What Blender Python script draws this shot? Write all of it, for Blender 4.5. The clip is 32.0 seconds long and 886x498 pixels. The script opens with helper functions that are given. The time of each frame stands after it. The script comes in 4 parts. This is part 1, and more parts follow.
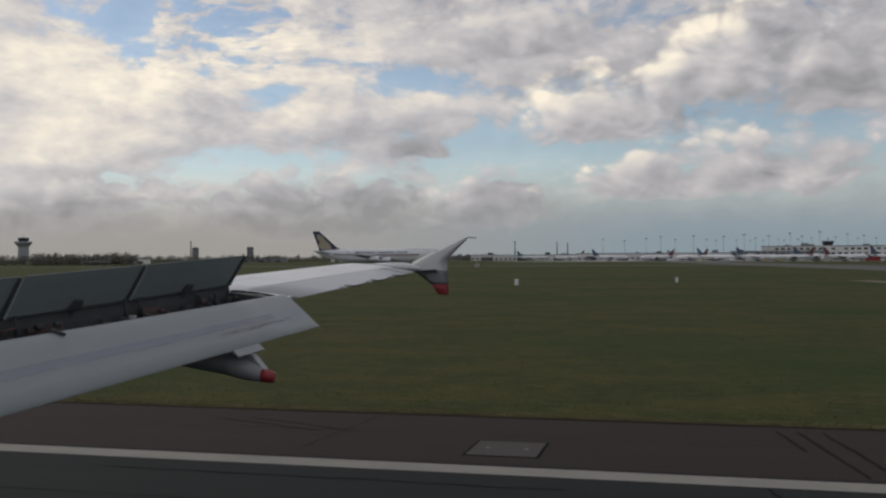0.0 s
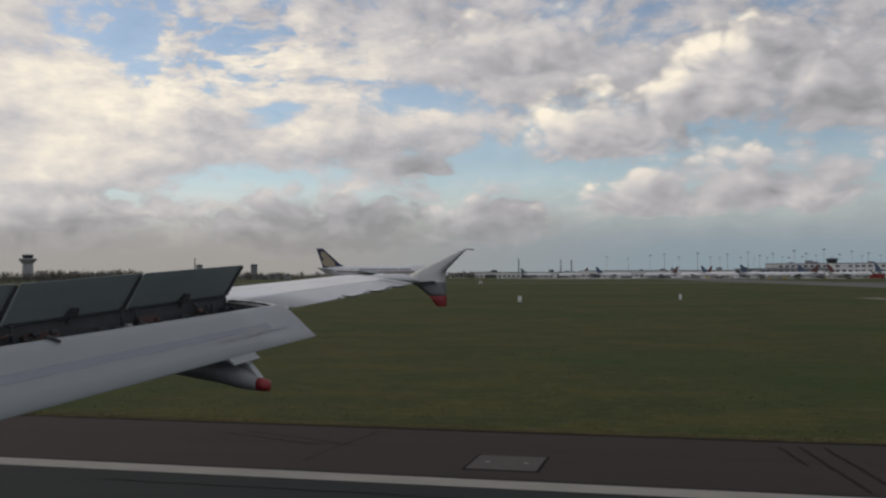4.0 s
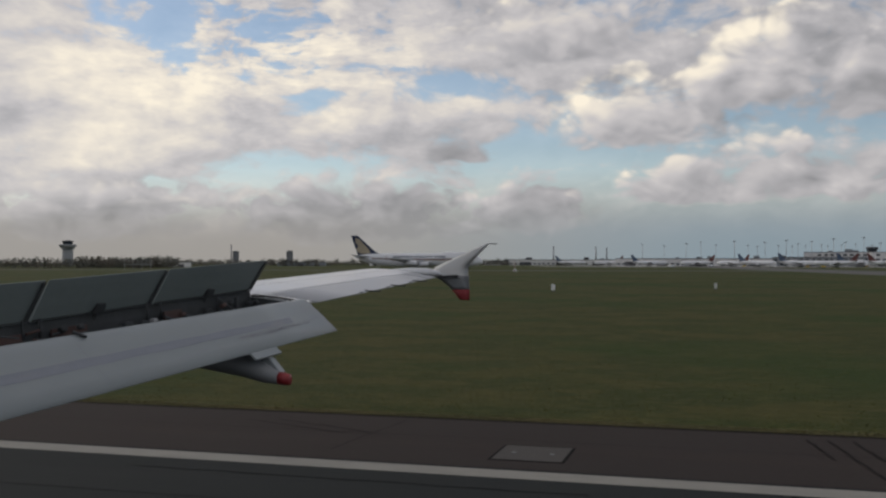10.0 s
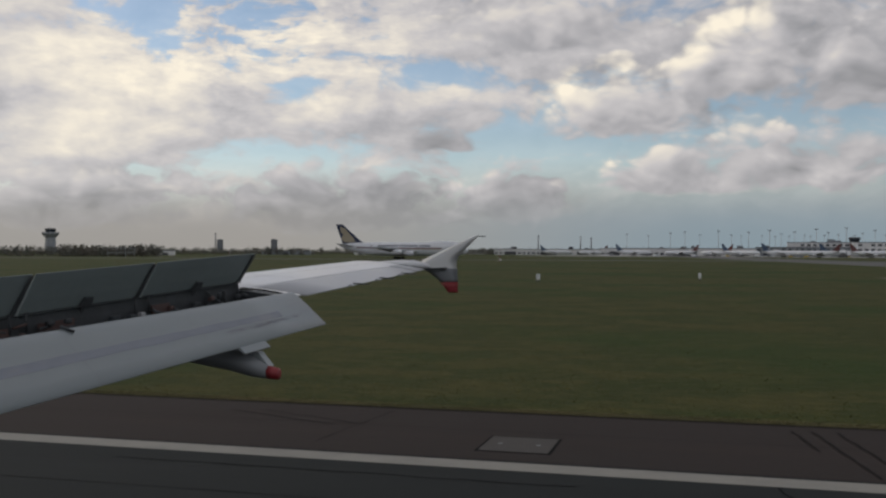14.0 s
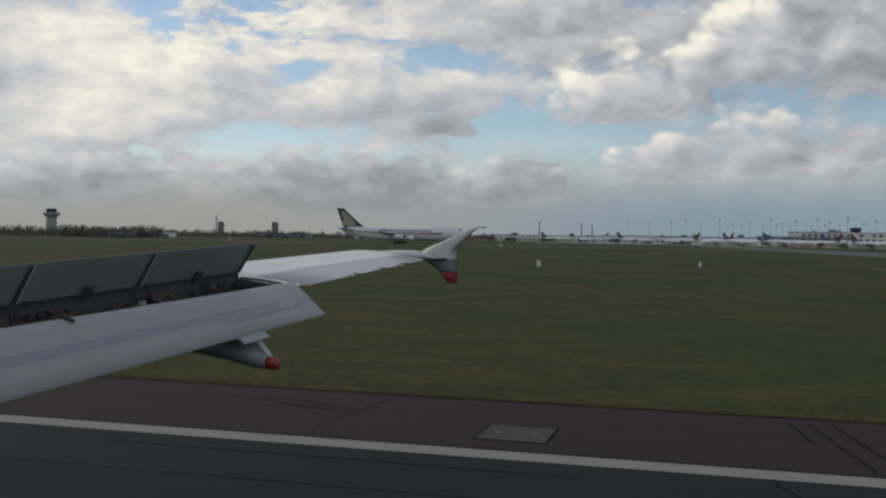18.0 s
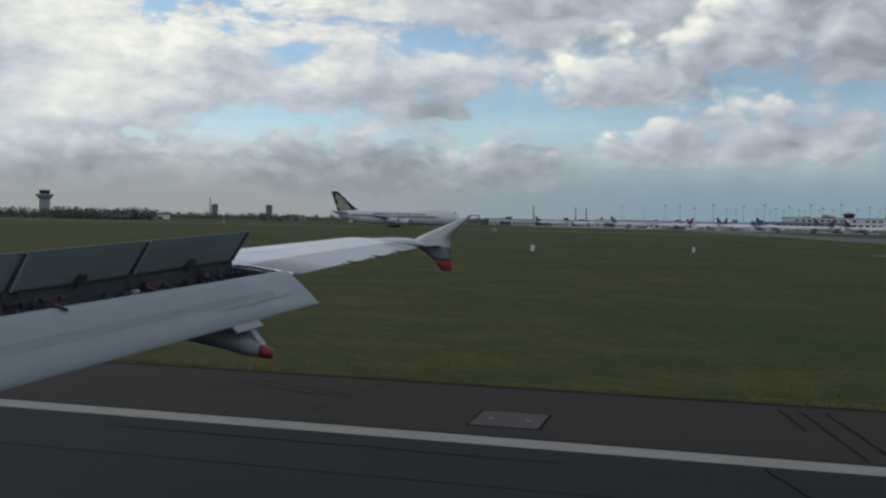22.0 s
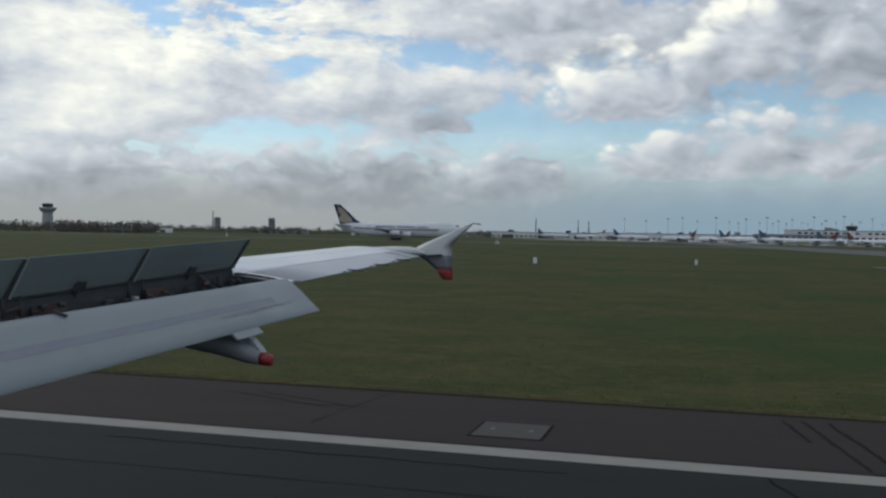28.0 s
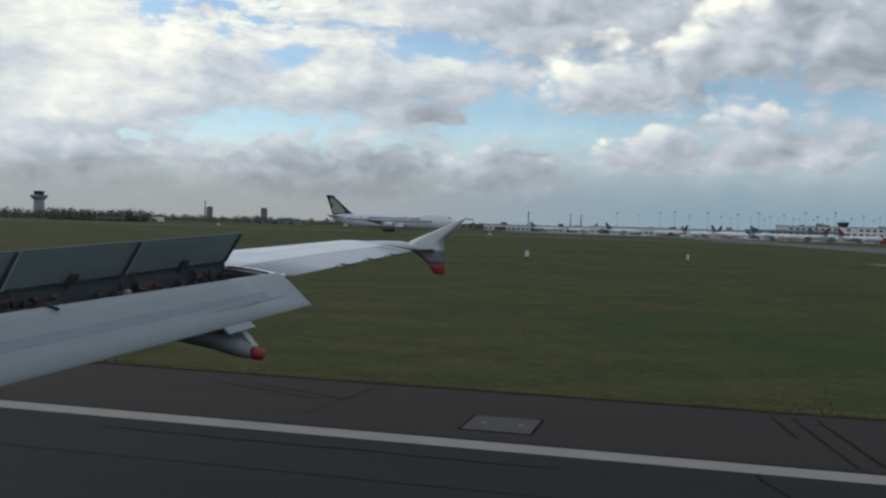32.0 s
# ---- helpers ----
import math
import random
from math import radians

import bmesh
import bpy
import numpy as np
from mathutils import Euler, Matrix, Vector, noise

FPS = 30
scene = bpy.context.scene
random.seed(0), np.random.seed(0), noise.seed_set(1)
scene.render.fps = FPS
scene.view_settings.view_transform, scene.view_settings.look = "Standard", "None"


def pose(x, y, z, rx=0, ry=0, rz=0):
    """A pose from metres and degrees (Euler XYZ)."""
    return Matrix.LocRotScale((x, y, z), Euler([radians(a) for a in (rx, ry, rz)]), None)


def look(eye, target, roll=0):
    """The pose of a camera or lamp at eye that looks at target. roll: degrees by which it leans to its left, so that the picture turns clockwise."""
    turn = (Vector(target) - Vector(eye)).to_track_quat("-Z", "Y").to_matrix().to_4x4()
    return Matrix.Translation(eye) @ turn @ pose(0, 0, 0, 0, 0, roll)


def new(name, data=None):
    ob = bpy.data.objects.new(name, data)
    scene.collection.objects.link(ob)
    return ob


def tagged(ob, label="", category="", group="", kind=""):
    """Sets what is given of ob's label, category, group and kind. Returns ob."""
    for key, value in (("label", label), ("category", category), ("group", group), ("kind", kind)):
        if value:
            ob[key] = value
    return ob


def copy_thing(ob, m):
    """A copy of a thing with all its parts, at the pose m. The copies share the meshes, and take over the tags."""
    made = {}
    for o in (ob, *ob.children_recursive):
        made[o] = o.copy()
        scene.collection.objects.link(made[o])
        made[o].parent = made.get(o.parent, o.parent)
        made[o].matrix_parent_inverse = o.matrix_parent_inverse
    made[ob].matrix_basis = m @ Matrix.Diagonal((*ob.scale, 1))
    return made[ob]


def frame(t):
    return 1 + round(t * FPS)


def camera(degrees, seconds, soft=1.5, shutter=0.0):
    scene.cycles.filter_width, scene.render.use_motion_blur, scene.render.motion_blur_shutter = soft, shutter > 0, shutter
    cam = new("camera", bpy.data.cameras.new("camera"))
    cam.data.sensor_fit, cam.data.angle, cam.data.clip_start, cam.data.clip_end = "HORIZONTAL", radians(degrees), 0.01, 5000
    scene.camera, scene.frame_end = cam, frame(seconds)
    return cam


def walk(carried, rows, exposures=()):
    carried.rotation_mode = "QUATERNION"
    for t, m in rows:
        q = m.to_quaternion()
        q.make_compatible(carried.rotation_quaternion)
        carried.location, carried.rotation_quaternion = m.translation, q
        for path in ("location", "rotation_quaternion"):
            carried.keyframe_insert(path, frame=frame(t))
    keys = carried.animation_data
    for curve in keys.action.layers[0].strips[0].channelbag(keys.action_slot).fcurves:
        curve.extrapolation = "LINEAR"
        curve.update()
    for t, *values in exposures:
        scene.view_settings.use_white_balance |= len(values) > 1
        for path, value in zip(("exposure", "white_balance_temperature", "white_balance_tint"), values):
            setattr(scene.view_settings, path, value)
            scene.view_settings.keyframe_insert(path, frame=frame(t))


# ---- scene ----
cam = camera(48.0, 32.0, soft=2.4)
# the seat beside the wing; the view sways as it is held
PATH = [
    (0.0, pose(-0.244, 0.099, 4.461, 90.483, 0.261, 13.732)),
    (0.5, pose(-0.183, 0.084, 4.460, 90.615, -0.055, 14.294)),
    (1.0, pose(-0.197, 0.104, 4.466, 90.708, 0.135, 14.000)),
    (1.5, pose(-0.200, 0.103, 4.447, 90.790, 0.021, 14.811)),
    (2.0, pose(-0.225, 0.105, 4.437, 90.880, 0.142, 14.299)),
    (2.5, pose(-0.316, 0.142, 4.415, 90.549, 0.310, 13.544)),
    (3.0, pose(-0.338, 0.123, 4.418, 90.297, 0.450, 13.695)),
    (3.5, pose(-0.277, 0.157, 4.427, 90.691, 0.540, 12.918)),
    (4.0, pose(-0.153, 0.089, 4.374, 91.480, 0.217, 13.948)),
    (4.5, pose(-0.170, 0.076, 4.432, 91.659, 0.350, 14.925)),
    (6.5, pose(-0.473, 0.108, 4.435, 90.462, 0.169, 13.638)),
    (7.0, pose(-0.338, 0.103, 4.455, 91.112, -0.276, 13.878)),
    (7.5, pose(-0.200, -0.085, 4.506, 90.814, 0.302, 13.753)),
    (8.0, pose(-0.147, 0.055, 4.510, 90.863, 0.282, 14.989)),
    (8.5, pose(-0.051, 0.021, 4.485, 91.100, 0.362, 15.555)),
    (9.0, pose(0.009, -0.002, 4.495, 90.952, 0.333, 15.927)),
    (9.5, pose(0.030, 0.000, 4.490, 90.866, 0.065, 16.348)),
    (10.0, pose(0.057, -0.014, 4.479, 90.744, -0.007, 15.939)),
    (10.5, pose(0.062, 0.013, 4.478, 90.809, 0.053, 15.890)),
    (11.0, pose(0.052, 0.006, 4.460, 90.752, 0.051, 16.337)),
    (11.5, pose(0.002, -0.002, 4.527, 90.341, 0.245, 15.512)),
    (12.0, pose(0.011, 0.016, 4.528, 90.247, -0.160, 15.524)),
    (12.5, pose(0.010, 0.023, 4.523, 90.389, 0.168, 15.318)),
    (13.0, pose(0.046, -0.020, 4.501, 90.286, -0.215, 15.165)),
    (13.5, pose(0.004, 0.006, 4.535, 90.155, -0.160, 15.050)),
    (15.5, pose(-0.017, 0.004, 4.519, 90.054, -0.236, 15.204)),
    (16.0, pose(-0.029, 0.009, 4.526, 89.869, -0.010, 15.043)),
    (16.5, pose(-0.014, 0.006, 4.543, 89.649, -0.450, 14.820)),
    (17.0, pose(0.015, -0.010, 4.571, 89.806, -0.732, 15.572)),
    (17.5, pose(0.001, 0.007, 4.596, 89.361, -0.768, 15.126)),
    (18.0, pose(0.012, -0.025, 4.618, 89.253, -0.905, 15.115)),
    (18.5, pose(0.008, -0.004, 4.628, 89.085, -1.113, 15.135)),
    (19.0, pose(0.018, -0.026, 4.648, 89.052, -1.234, 15.357)),
    (19.5, pose(0.046, -0.032, 4.656, 88.713, -1.416, 15.200)),
    (20.0, pose(0.016, -0.033, 4.659, 88.452, -1.266, 15.054)),
    (20.5, pose(0.009, -0.034, 4.672, 88.142, -1.177, 14.675)),
    (21.0, pose(0.024, -0.043, 4.676, 88.310, -1.267, 14.563)),
    (21.5, pose(0.002, -0.036, 4.686, 88.231, -1.092, 14.225)),
    (22.0, pose(0.016, -0.030, 4.683, 88.313, -1.202, 14.782)),
    (22.5, pose(0.025, -0.023, 4.699, 88.566, -1.142, 14.628)),
    (23.0, pose(0.004, -0.019, 4.708, 88.206, -1.042, 14.802)),
    (23.5, pose(-0.007, -0.041, 4.700, 88.328, -0.882, 14.737)),
    (24.0, pose(0.028, -0.034, 4.681, 88.294, -1.294, 15.141)),
    (24.5, pose(0.012, -0.039, 4.680, 88.625, -1.156, 14.662)),
    (25.0, pose(-0.003, -0.030, 4.665, 88.721, -1.109, 14.993)),
    (25.5, pose(0.022, -0.022, 4.658, 88.714, -1.118, 14.743)),
    (27.5, pose(0.021, -0.005, 4.623, 89.074, -1.114, 14.467)),
    (28.0, pose(0.032, -0.000, 4.616, 89.058, -1.133, 14.926)),
    (28.5, pose(0.019, -0.031, 4.622, 88.796, -1.116, 14.346)),
    (29.0, pose(0.017, -0.020, 4.623, 88.823, -1.329, 14.779)),
    (29.5, pose(-0.014, 0.002, 4.642, 88.633, -1.001, 14.100)),
    (30.0, pose(0.057, -0.030, 4.642, 88.564, -1.655, 14.783)),
    (30.5, pose(0.026, -0.014, 4.642, 88.429, -1.575, 14.474)),
    (31.0, pose(0.025, -0.020, 4.650, 88.632, -1.562, 14.357)),
    (31.5, pose(0.052, -0.034, 4.653, 88.695, -1.733, 14.449)),
    (32.0, pose(0.035, -0.025, 4.664, 88.601, -1.755, 14.491)),
]
walk(cam, PATH, [(0, 0, 6700, 12), (16.0, 0, 6650, 11), (20.0, 0, 6000, 6), (25.0, 0.15, 5950, 5), (32.0, 0.2, 5950, 5)])


# ---- world: broken cloud over a low sun ahead of the wing ----
SUN_AZ, SUN_EL = -72.0, 24.0
# cloud masses and gaps: azimuth, elevation, half width, half height (degrees), weight
COVER = [
    (-32.3, 13.2, 2.2, 1.0, -0.30),
    (-30.4, 11.5, 1.6, 0.7, -0.26),
    (-26.2, 13.2, 1.3, 0.6, -0.20),
    (-23.2, 9.1, 2.2, 0.7, -0.34),
    (-15.0, 10.5, 3.0, 0.75, -0.40),
    (-9.1, 6.6, 3.5, 0.8, -0.40),
    (-23.4, 5.7, 3.5, 0.7, -0.30),
    (-30.8, 4.5, 3.5, 0.3, -0.22),
    (2.3, 7.7, 1.9, 1.0, -0.30),
    (-2.8, 13.1, 2.8, 0.7, -0.22),
    (1.8, 2.8, 10.4, 1.9, -0.50),
    (-8.5, 1.9, 6.3, 1.3, -0.20),
    (-36.7, 8.4, 7.2, 4.8, 0.30),
    (-20.8, 12.4, 5.0, 2.6, 0.22),
    (-13.3, 12.1, 5.4, 1.6, 0.22),
    (-18.2, 8.0, 5.4, 1.6, 0.22),
    (-5.9, 12.3, 4.7, 1.9, 0.12),
    (-29.9, 8.1, 4.4, 1.9, 0.22),
    (7.5, 11.5, 3.1, 2.2, 0.25),
    (-1.3, 10.6, 3.8, 2.2, 0.15),
]
BRIGHT = [
    (-36.4, 10.2, 5.4, 3.5, 0.30),
    (-30.8, 9.0, 5.0, 1.9, 0.22),
    (-21.5, 11.0, 6.0, 2.6, 0.36),
    (-33.8, 5.8, 8.2, 1.3, 0.25),
    (-8.5, 13.6, 8.2, 1.6, -0.06),
    (-27.1, 8.5, 1.9, 0.6, -0.25),
    (-17.6, 7.6, 3.1, 1.0, -0.05),
    (-38.4, 8.2, 2.8, 1.3, -0.15),
    (6.7, 11.6, 4.4, 2.9, -0.20),
    (-0.6, 8.4, 5.0, 1.9, -0.22),
]
# heaped clouds, far to near: azimuth, base elevation, half width, height (degrees), sunlit top, shaded base
HEAPS = [
    (-36.0, 1.8, 10.0, 3.2, 0.52, 0.16),
    (-21.0, 2.0, 12.5, 4.5, 0.48, 0.06),
    (-11.0, 2.6, 6.0, 3.8, 0.50, 0.16),
    (4.8, 4.2, 7.5, 5.4, 0.62, 0.28),
    (-2.6, 3.7, 6.2, 4.4, 0.95, 0.28),
    (-15.0, 6.0, 3.0, 2.2, 0.24, 0.20),
    (-8.8, 12.0, 8.0, 4.2, 0.56, 0.36),
    (-4.6, 7.2, 7.0, 4.9, 0.95, 0.36),
    (9.0, 8.6, 8.5, 6.0, 0.40, 0.20),
    (1.6, 9.2, 5.6, 5.9, 1.10, 0.32),
]


class Net:
    """A small wrapper to wire shader nodes."""

    def __init__(self, tree):
        self.t = tree

    def add(self, kind, **props):
        n = self.t.nodes.new(kind)
        if "operation" in props:
            n.operation = props["operation"]
        return n

    def plug(self, value, socket):
        if isinstance(value, bpy.types.NodeSocket):
            self.t.links.new(value, socket)
        elif value is not None:
            socket.default_value = value

    def math(self, op, a, b=None, c=None, clamp=False):
        n = self.add("ShaderNodeMath", operation=op)
        n.use_clamp = clamp
        for v, s in zip((a, b, c), n.inputs):
            self.plug(v, s)
        return n.outputs[0]

    def vec(self, op, a, b=None):
        n = self.add("ShaderNodeVectorMath", operation=op)
        for v, s in zip((a, b), n.inputs):
            self.plug(v, s)
        return n.outputs["Value"] if op in ("DOT_PRODUCT", "LENGTH", "DISTANCE") else n.outputs["Vector"]

    def xyz(self, x, y, z=0.0):
        n = self.add("ShaderNodeCombineXYZ")
        for v, s in zip((x, y, z), n.inputs):
            self.plug(v, s)
        return n.outputs[0]

    def noise(self, vector, scale, detail=6.0, rough=0.55, distortion=0.0):
        n = self.add("ShaderNodeTexNoise")
        self.plug(vector, n.inputs["Vector"])
        n.inputs["Scale"].default_value = scale
        n.inputs["Detail"].default_value = detail
        n.inputs["Roughness"].default_value = rough
        n.inputs["Distortion"].default_value = distortion
        return n.outputs["Fac"], n.outputs["Color"]

    def ramp(self, fac, stops, smooth=False):
        n = self.add("ShaderNodeValToRGB")
        n.color_ramp.interpolation = "EASE" if smooth else "LINEAR"
        el = n.color_ramp.elements
        while len(el) < len(stops):
            el.new(0.5)
        for e, (pos, col) in zip(el, stops):
            e.position = pos
            e.color = (*col, 1) if len(col) == 3 else col
        self.plug(fac, n.inputs[0])
        return n.outputs[0]

    def step(self, v, lo, hi, a=0.0, b=1.0):
        n = self.add("ShaderNodeMapRange")
        n.interpolation_type = "SMOOTHSTEP"
        for s, val in zip(n.inputs, (v, lo, hi, a, b)):
            self.plug(val, s)
        return n.outputs[0]

    def mix(self, fac, a, b):
        n = self.add("ShaderNodeMix")
        n.data_type = "RGBA"
        self.plug(fac, n.inputs["Factor"])
        self.plug(a, n.inputs[6])
        self.plug(b, n.inputs[7])
        return n.outputs[2]

    def blobs(self, point, rows):
        total = None
        for a, e, sa, se, w in rows:
            d = self.vec("DIVIDE", self.vec("SUBTRACT", point, (a, e, 0)), (sa, se, 1))
            g = self.math("EXPONENT", self.math("MULTIPLY", self.vec("DOT_PRODUCT", d, d), -0.7))
            total = self.math("MULTIPLY_ADD", g, w, total if total is not None else 0.0)
        return total


def cloud_group():
    """Cloud thickness at an azimuth and elevation in degrees."""
    tree = bpy.data.node_groups.new("cloud_field", "ShaderNodeTree")
    tree.interface.new_socket("Point", in_out="INPUT", socket_type="NodeSocketVector")
    tree.interface.new_socket("Field", in_out="OUTPUT", socket_type="NodeSocketFloat")
    n = Net(tree)
    point = n.add("NodeGroupInput").outputs[0]
    _, warp = n.noise(n.vec("MULTIPLY", point, (0.16, 0.30, 0)), 1.0, 3.0, 0.5)
    bent = n.vec("ADD", point, n.vec("MULTIPLY", n.vec("SUBTRACT", warp, (0.5, 0.5, 0.5)), (4.5, 1.6, 0)))
    big, _ = n.noise(n.vec("MULTIPLY", bent, (0.10, 0.22, 0)), 1.0, 4.0, 0.5)
    fine, _ = n.noise(n.vec("MULTIPLY", bent, (0.30, 0.52, 0)), 1.0, 7.0, 0.52, 0.2)
    puff = n.add("ShaderNodeTexVoronoi")
    puff.feature = "SMOOTH_F1"
    n.plug(n.vec("MULTIPLY", bent, (0.42, 0.72, 0)), puff.inputs["Vector"])
    for key, value in (("Scale", 1.0), ("Detail", 3.0), ("Roughness", 0.55), ("Smoothness", 0.5)):
        puff.inputs[key].default_value = value
    base = n.math("ADD", n.math("MULTIPLY", big, 0.50), n.math("MULTIPLY", fine, 0.45))
    base = n.math("ADD", base, n.math("MULTIPLY_ADD", puff.outputs["Distance"], -0.34, 0.46))
    field = n.math("ADD", base, n.blobs(bent, COVER))
    # thin ribbed cloud high on the sunny side
    ribs, _ = n.noise(n.vec("MULTIPLY", bent, (0.55, 1.35, 0)), 1.0, 5.0, 0.6)
    high = n.blobs(point, [(-26.0, 12.6, 8.0, 3.4, 1.0)])
    field = n.math("ADD", field, n.math("MULTIPLY", n.math("MULTIPLY_ADD", ribs, 1.5, -0.86), high))
    tree.links.new(field, n.add("NodeGroupOutput").inputs[0])
    return tree


def make_world():
    world = bpy.data.worlds.new("sky")
    scene.world = world
    world.use_nodes = True
    tree = world.node_tree
    tree.nodes.clear()
    n = Net(tree)
    group = cloud_group()
    coord = n.add("ShaderNodeTexCoord").outputs["Generated"]
    sep = n.add("ShaderNodeSeparateXYZ")
    n.plug(coord, sep.inputs[0])
    az = n.math("MULTIPLY", n.math("ARCTAN2", sep.outputs[0], sep.outputs[1]), 57.2958)
    el = n.math("MULTIPLY", n.math("ARCSINE", sep.outputs[2]), 57.2958)
    point = n.xyz(az, el)

    def field(p):
        g = n.add("ShaderNodeGroup")
        g.node_tree = group
        n.plug(p, g.inputs[0])
        return g.outputs[0]

    here = field(point)
    toward = field(n.vec("ADD", point, (-1.0, 0.9, 0)))
    cover = n.step(here, 0.40, 0.68)
    # sunlit side of each cloud, shaded bases
    relief = n.math("MULTIPLY", n.math("SUBTRACT", here, toward), 0.6)
    soft, _ = n.noise(n.vec("MULTIPLY", point, (0.12, 0.35, 0)), 1.0, 5.0, 0.6)
    light = n.math("ADD", relief, n.math("MULTIPLY_ADD", soft, 0.6, 0.10))
    light = n.math("ADD", light, n.blobs(point, BRIGHT))
    tones = [(0.0, (0.27, 0.275, 0.29)), (0.28, (0.41, 0.41, 0.43)), (0.52, (0.56, 0.55, 0.56)), (0.78, (0.77, 0.73, 0.66)), (1.0, (0.97, 0.90, 0.75))]
    cloud = n.ramp(light, tones)
    low = n.mix(n.step(az, -26.0, 2.0), (0.335, 0.327, 0.31, 1), (0.235, 0.305, 0.35, 1))
    cloud = n.mix(n.step(el, n.step(az, -22.0, -6.0, 0.3, 0.5), n.step(az, -22.0, -6.0, 4.2, 6.5), 0.92, 0.0), cloud, low)
    # heaped clouds over the broken sheet
    _, warp = n.noise(n.vec("MULTIPLY", point, (0.26, 0.40, 0)), 1.0, 2.0, 0.42)
    bent = n.vec("ADD", point, n.vec("MULTIPLY", n.vec("SUBTRACT", warp, (0.5, 0.5, 0.5)), (2.2, 1.5, 0)))

    def puffs(p):
        v = n.add("ShaderNodeTexVoronoi")
        v.feature = "SMOOTH_F1"
        n.plug(n.vec("MULTIPLY", p, (0.38, 0.60, 0)), v.inputs["Vector"])
        for key, value in (("Scale", 1.0), ("Detail", 2.0), ("Roughness", 0.55), ("Smoothness", 0.4)):
            v.inputs[key].default_value = value
        grain, _ = n.noise(n.vec("MULTIPLY", p, (0.8, 1.2, 0)), 1.0, 4.5, 0.5)
        return n.math("MULTIPLY_ADD", grain, 0.36, n.math("MULTIPLY_ADD", v.outputs["Distance"], -0.66, 0.44))

    lump = puffs(bent)
    bulge = n.math("SUBTRACT", lump, puffs(n.vec("ADD", bent, (-0.85, 0.75, 0))))
    cover = n.math("MULTIPLY_ADD", cover, 0.78, 0.19)
    for a0, base, wide, tall, lit, dark in HEAPS:
        q = n.add("ShaderNodeSeparateXYZ")
        n.plug(n.vec("DIVIDE", n.vec("SUBTRACT", bent, (a0, base, 0)), (wide, tall, 1)), q.inputs[0])
        up = n.math("MAXIMUM", q.outputs[1], n.math("MULTIPLY", q.outputs[1], -3.5))
        r = n.vec("LENGTH", n.xyz(q.outputs[0], up))
        f = n.math("ADD", n.math("SUBTRACT", 1.0, r), n.math("MULTIPLY_ADD", lump, 0.85, -0.14))
        mask = n.step(f, 0.04, 0.44)
        lean = n.math("MULTIPLY_ADD", q.outputs[0], -0.42, n.math("MULTIPLY", q.outputs[1], 0.85))
        shade = n.math("MULTIPLY_ADD", n.step(lean, 0.02, 0.85), lit - dark * 0.4, dark)
        shade = n.math("MULTIPLY_ADD", bulge, 0.45, shade)
        cloud = n.mix(mask, cloud, n.ramp(shade, tones))
        cover = n.math("MAXIMUM", cover, n.math("MULTIPLY", mask, 0.98))
    sky = n.add("ShaderNodeTexSky")
    sky.sky_type = "NISHITA"
    sky.sun_disc = False
    sky.sun_elevation, sky.sun_rotation = radians(SUN_EL), radians(SUN_AZ)
    sky.air_density, sky.dust_density, sky.ozone_density = 1.0, 0.3, 2.4
    clear = n.add("ShaderNodeBackground")
    n.plug(sky.outputs[0], clear.inputs[0])
    clear.inputs[1].default_value = 0.10
    # haze over the horizon
    haze = n.step(el, 0.0, 3.8, 0.88, 0.0)
    hazy = n.mix(haze, cloud, low)
    cloudy = n.add("ShaderNodeBackground")
    n.plug(hazy, cloudy.inputs[0])
    cloudy.inputs[1].default_value = 1.0
    amount = n.math("MAXIMUM", cover, n.step(el, 1.5, 6.8, 1.0, 0.0))
    both = n.add("ShaderNodeMixShader")
    n.plug(amount, both.inputs[0])
    tree.links.new(clear.outputs[0], both.inputs[1])
    tree.links.new(cloudy.outputs[0], both.inputs[2])
    tree.links.new(both.outputs[0], n.add("ShaderNodeOutputWorld").inputs[0])


make_world()
sun = new("sun", bpy.data.lights.new("sun", "SUN"))
sun.data.energy, sun.data.angle, sun.data.color = 0.7, radians(40), (1.0, 0.93, 0.82)
a, e = radians(SUN_AZ), radians(SUN_EL)
sun.matrix_world = look((math.sin(a) * math.cos(e) * 80, math.cos(a) * math.cos(e) * 80, math.sin(e) * 80), (0, 0, 0))


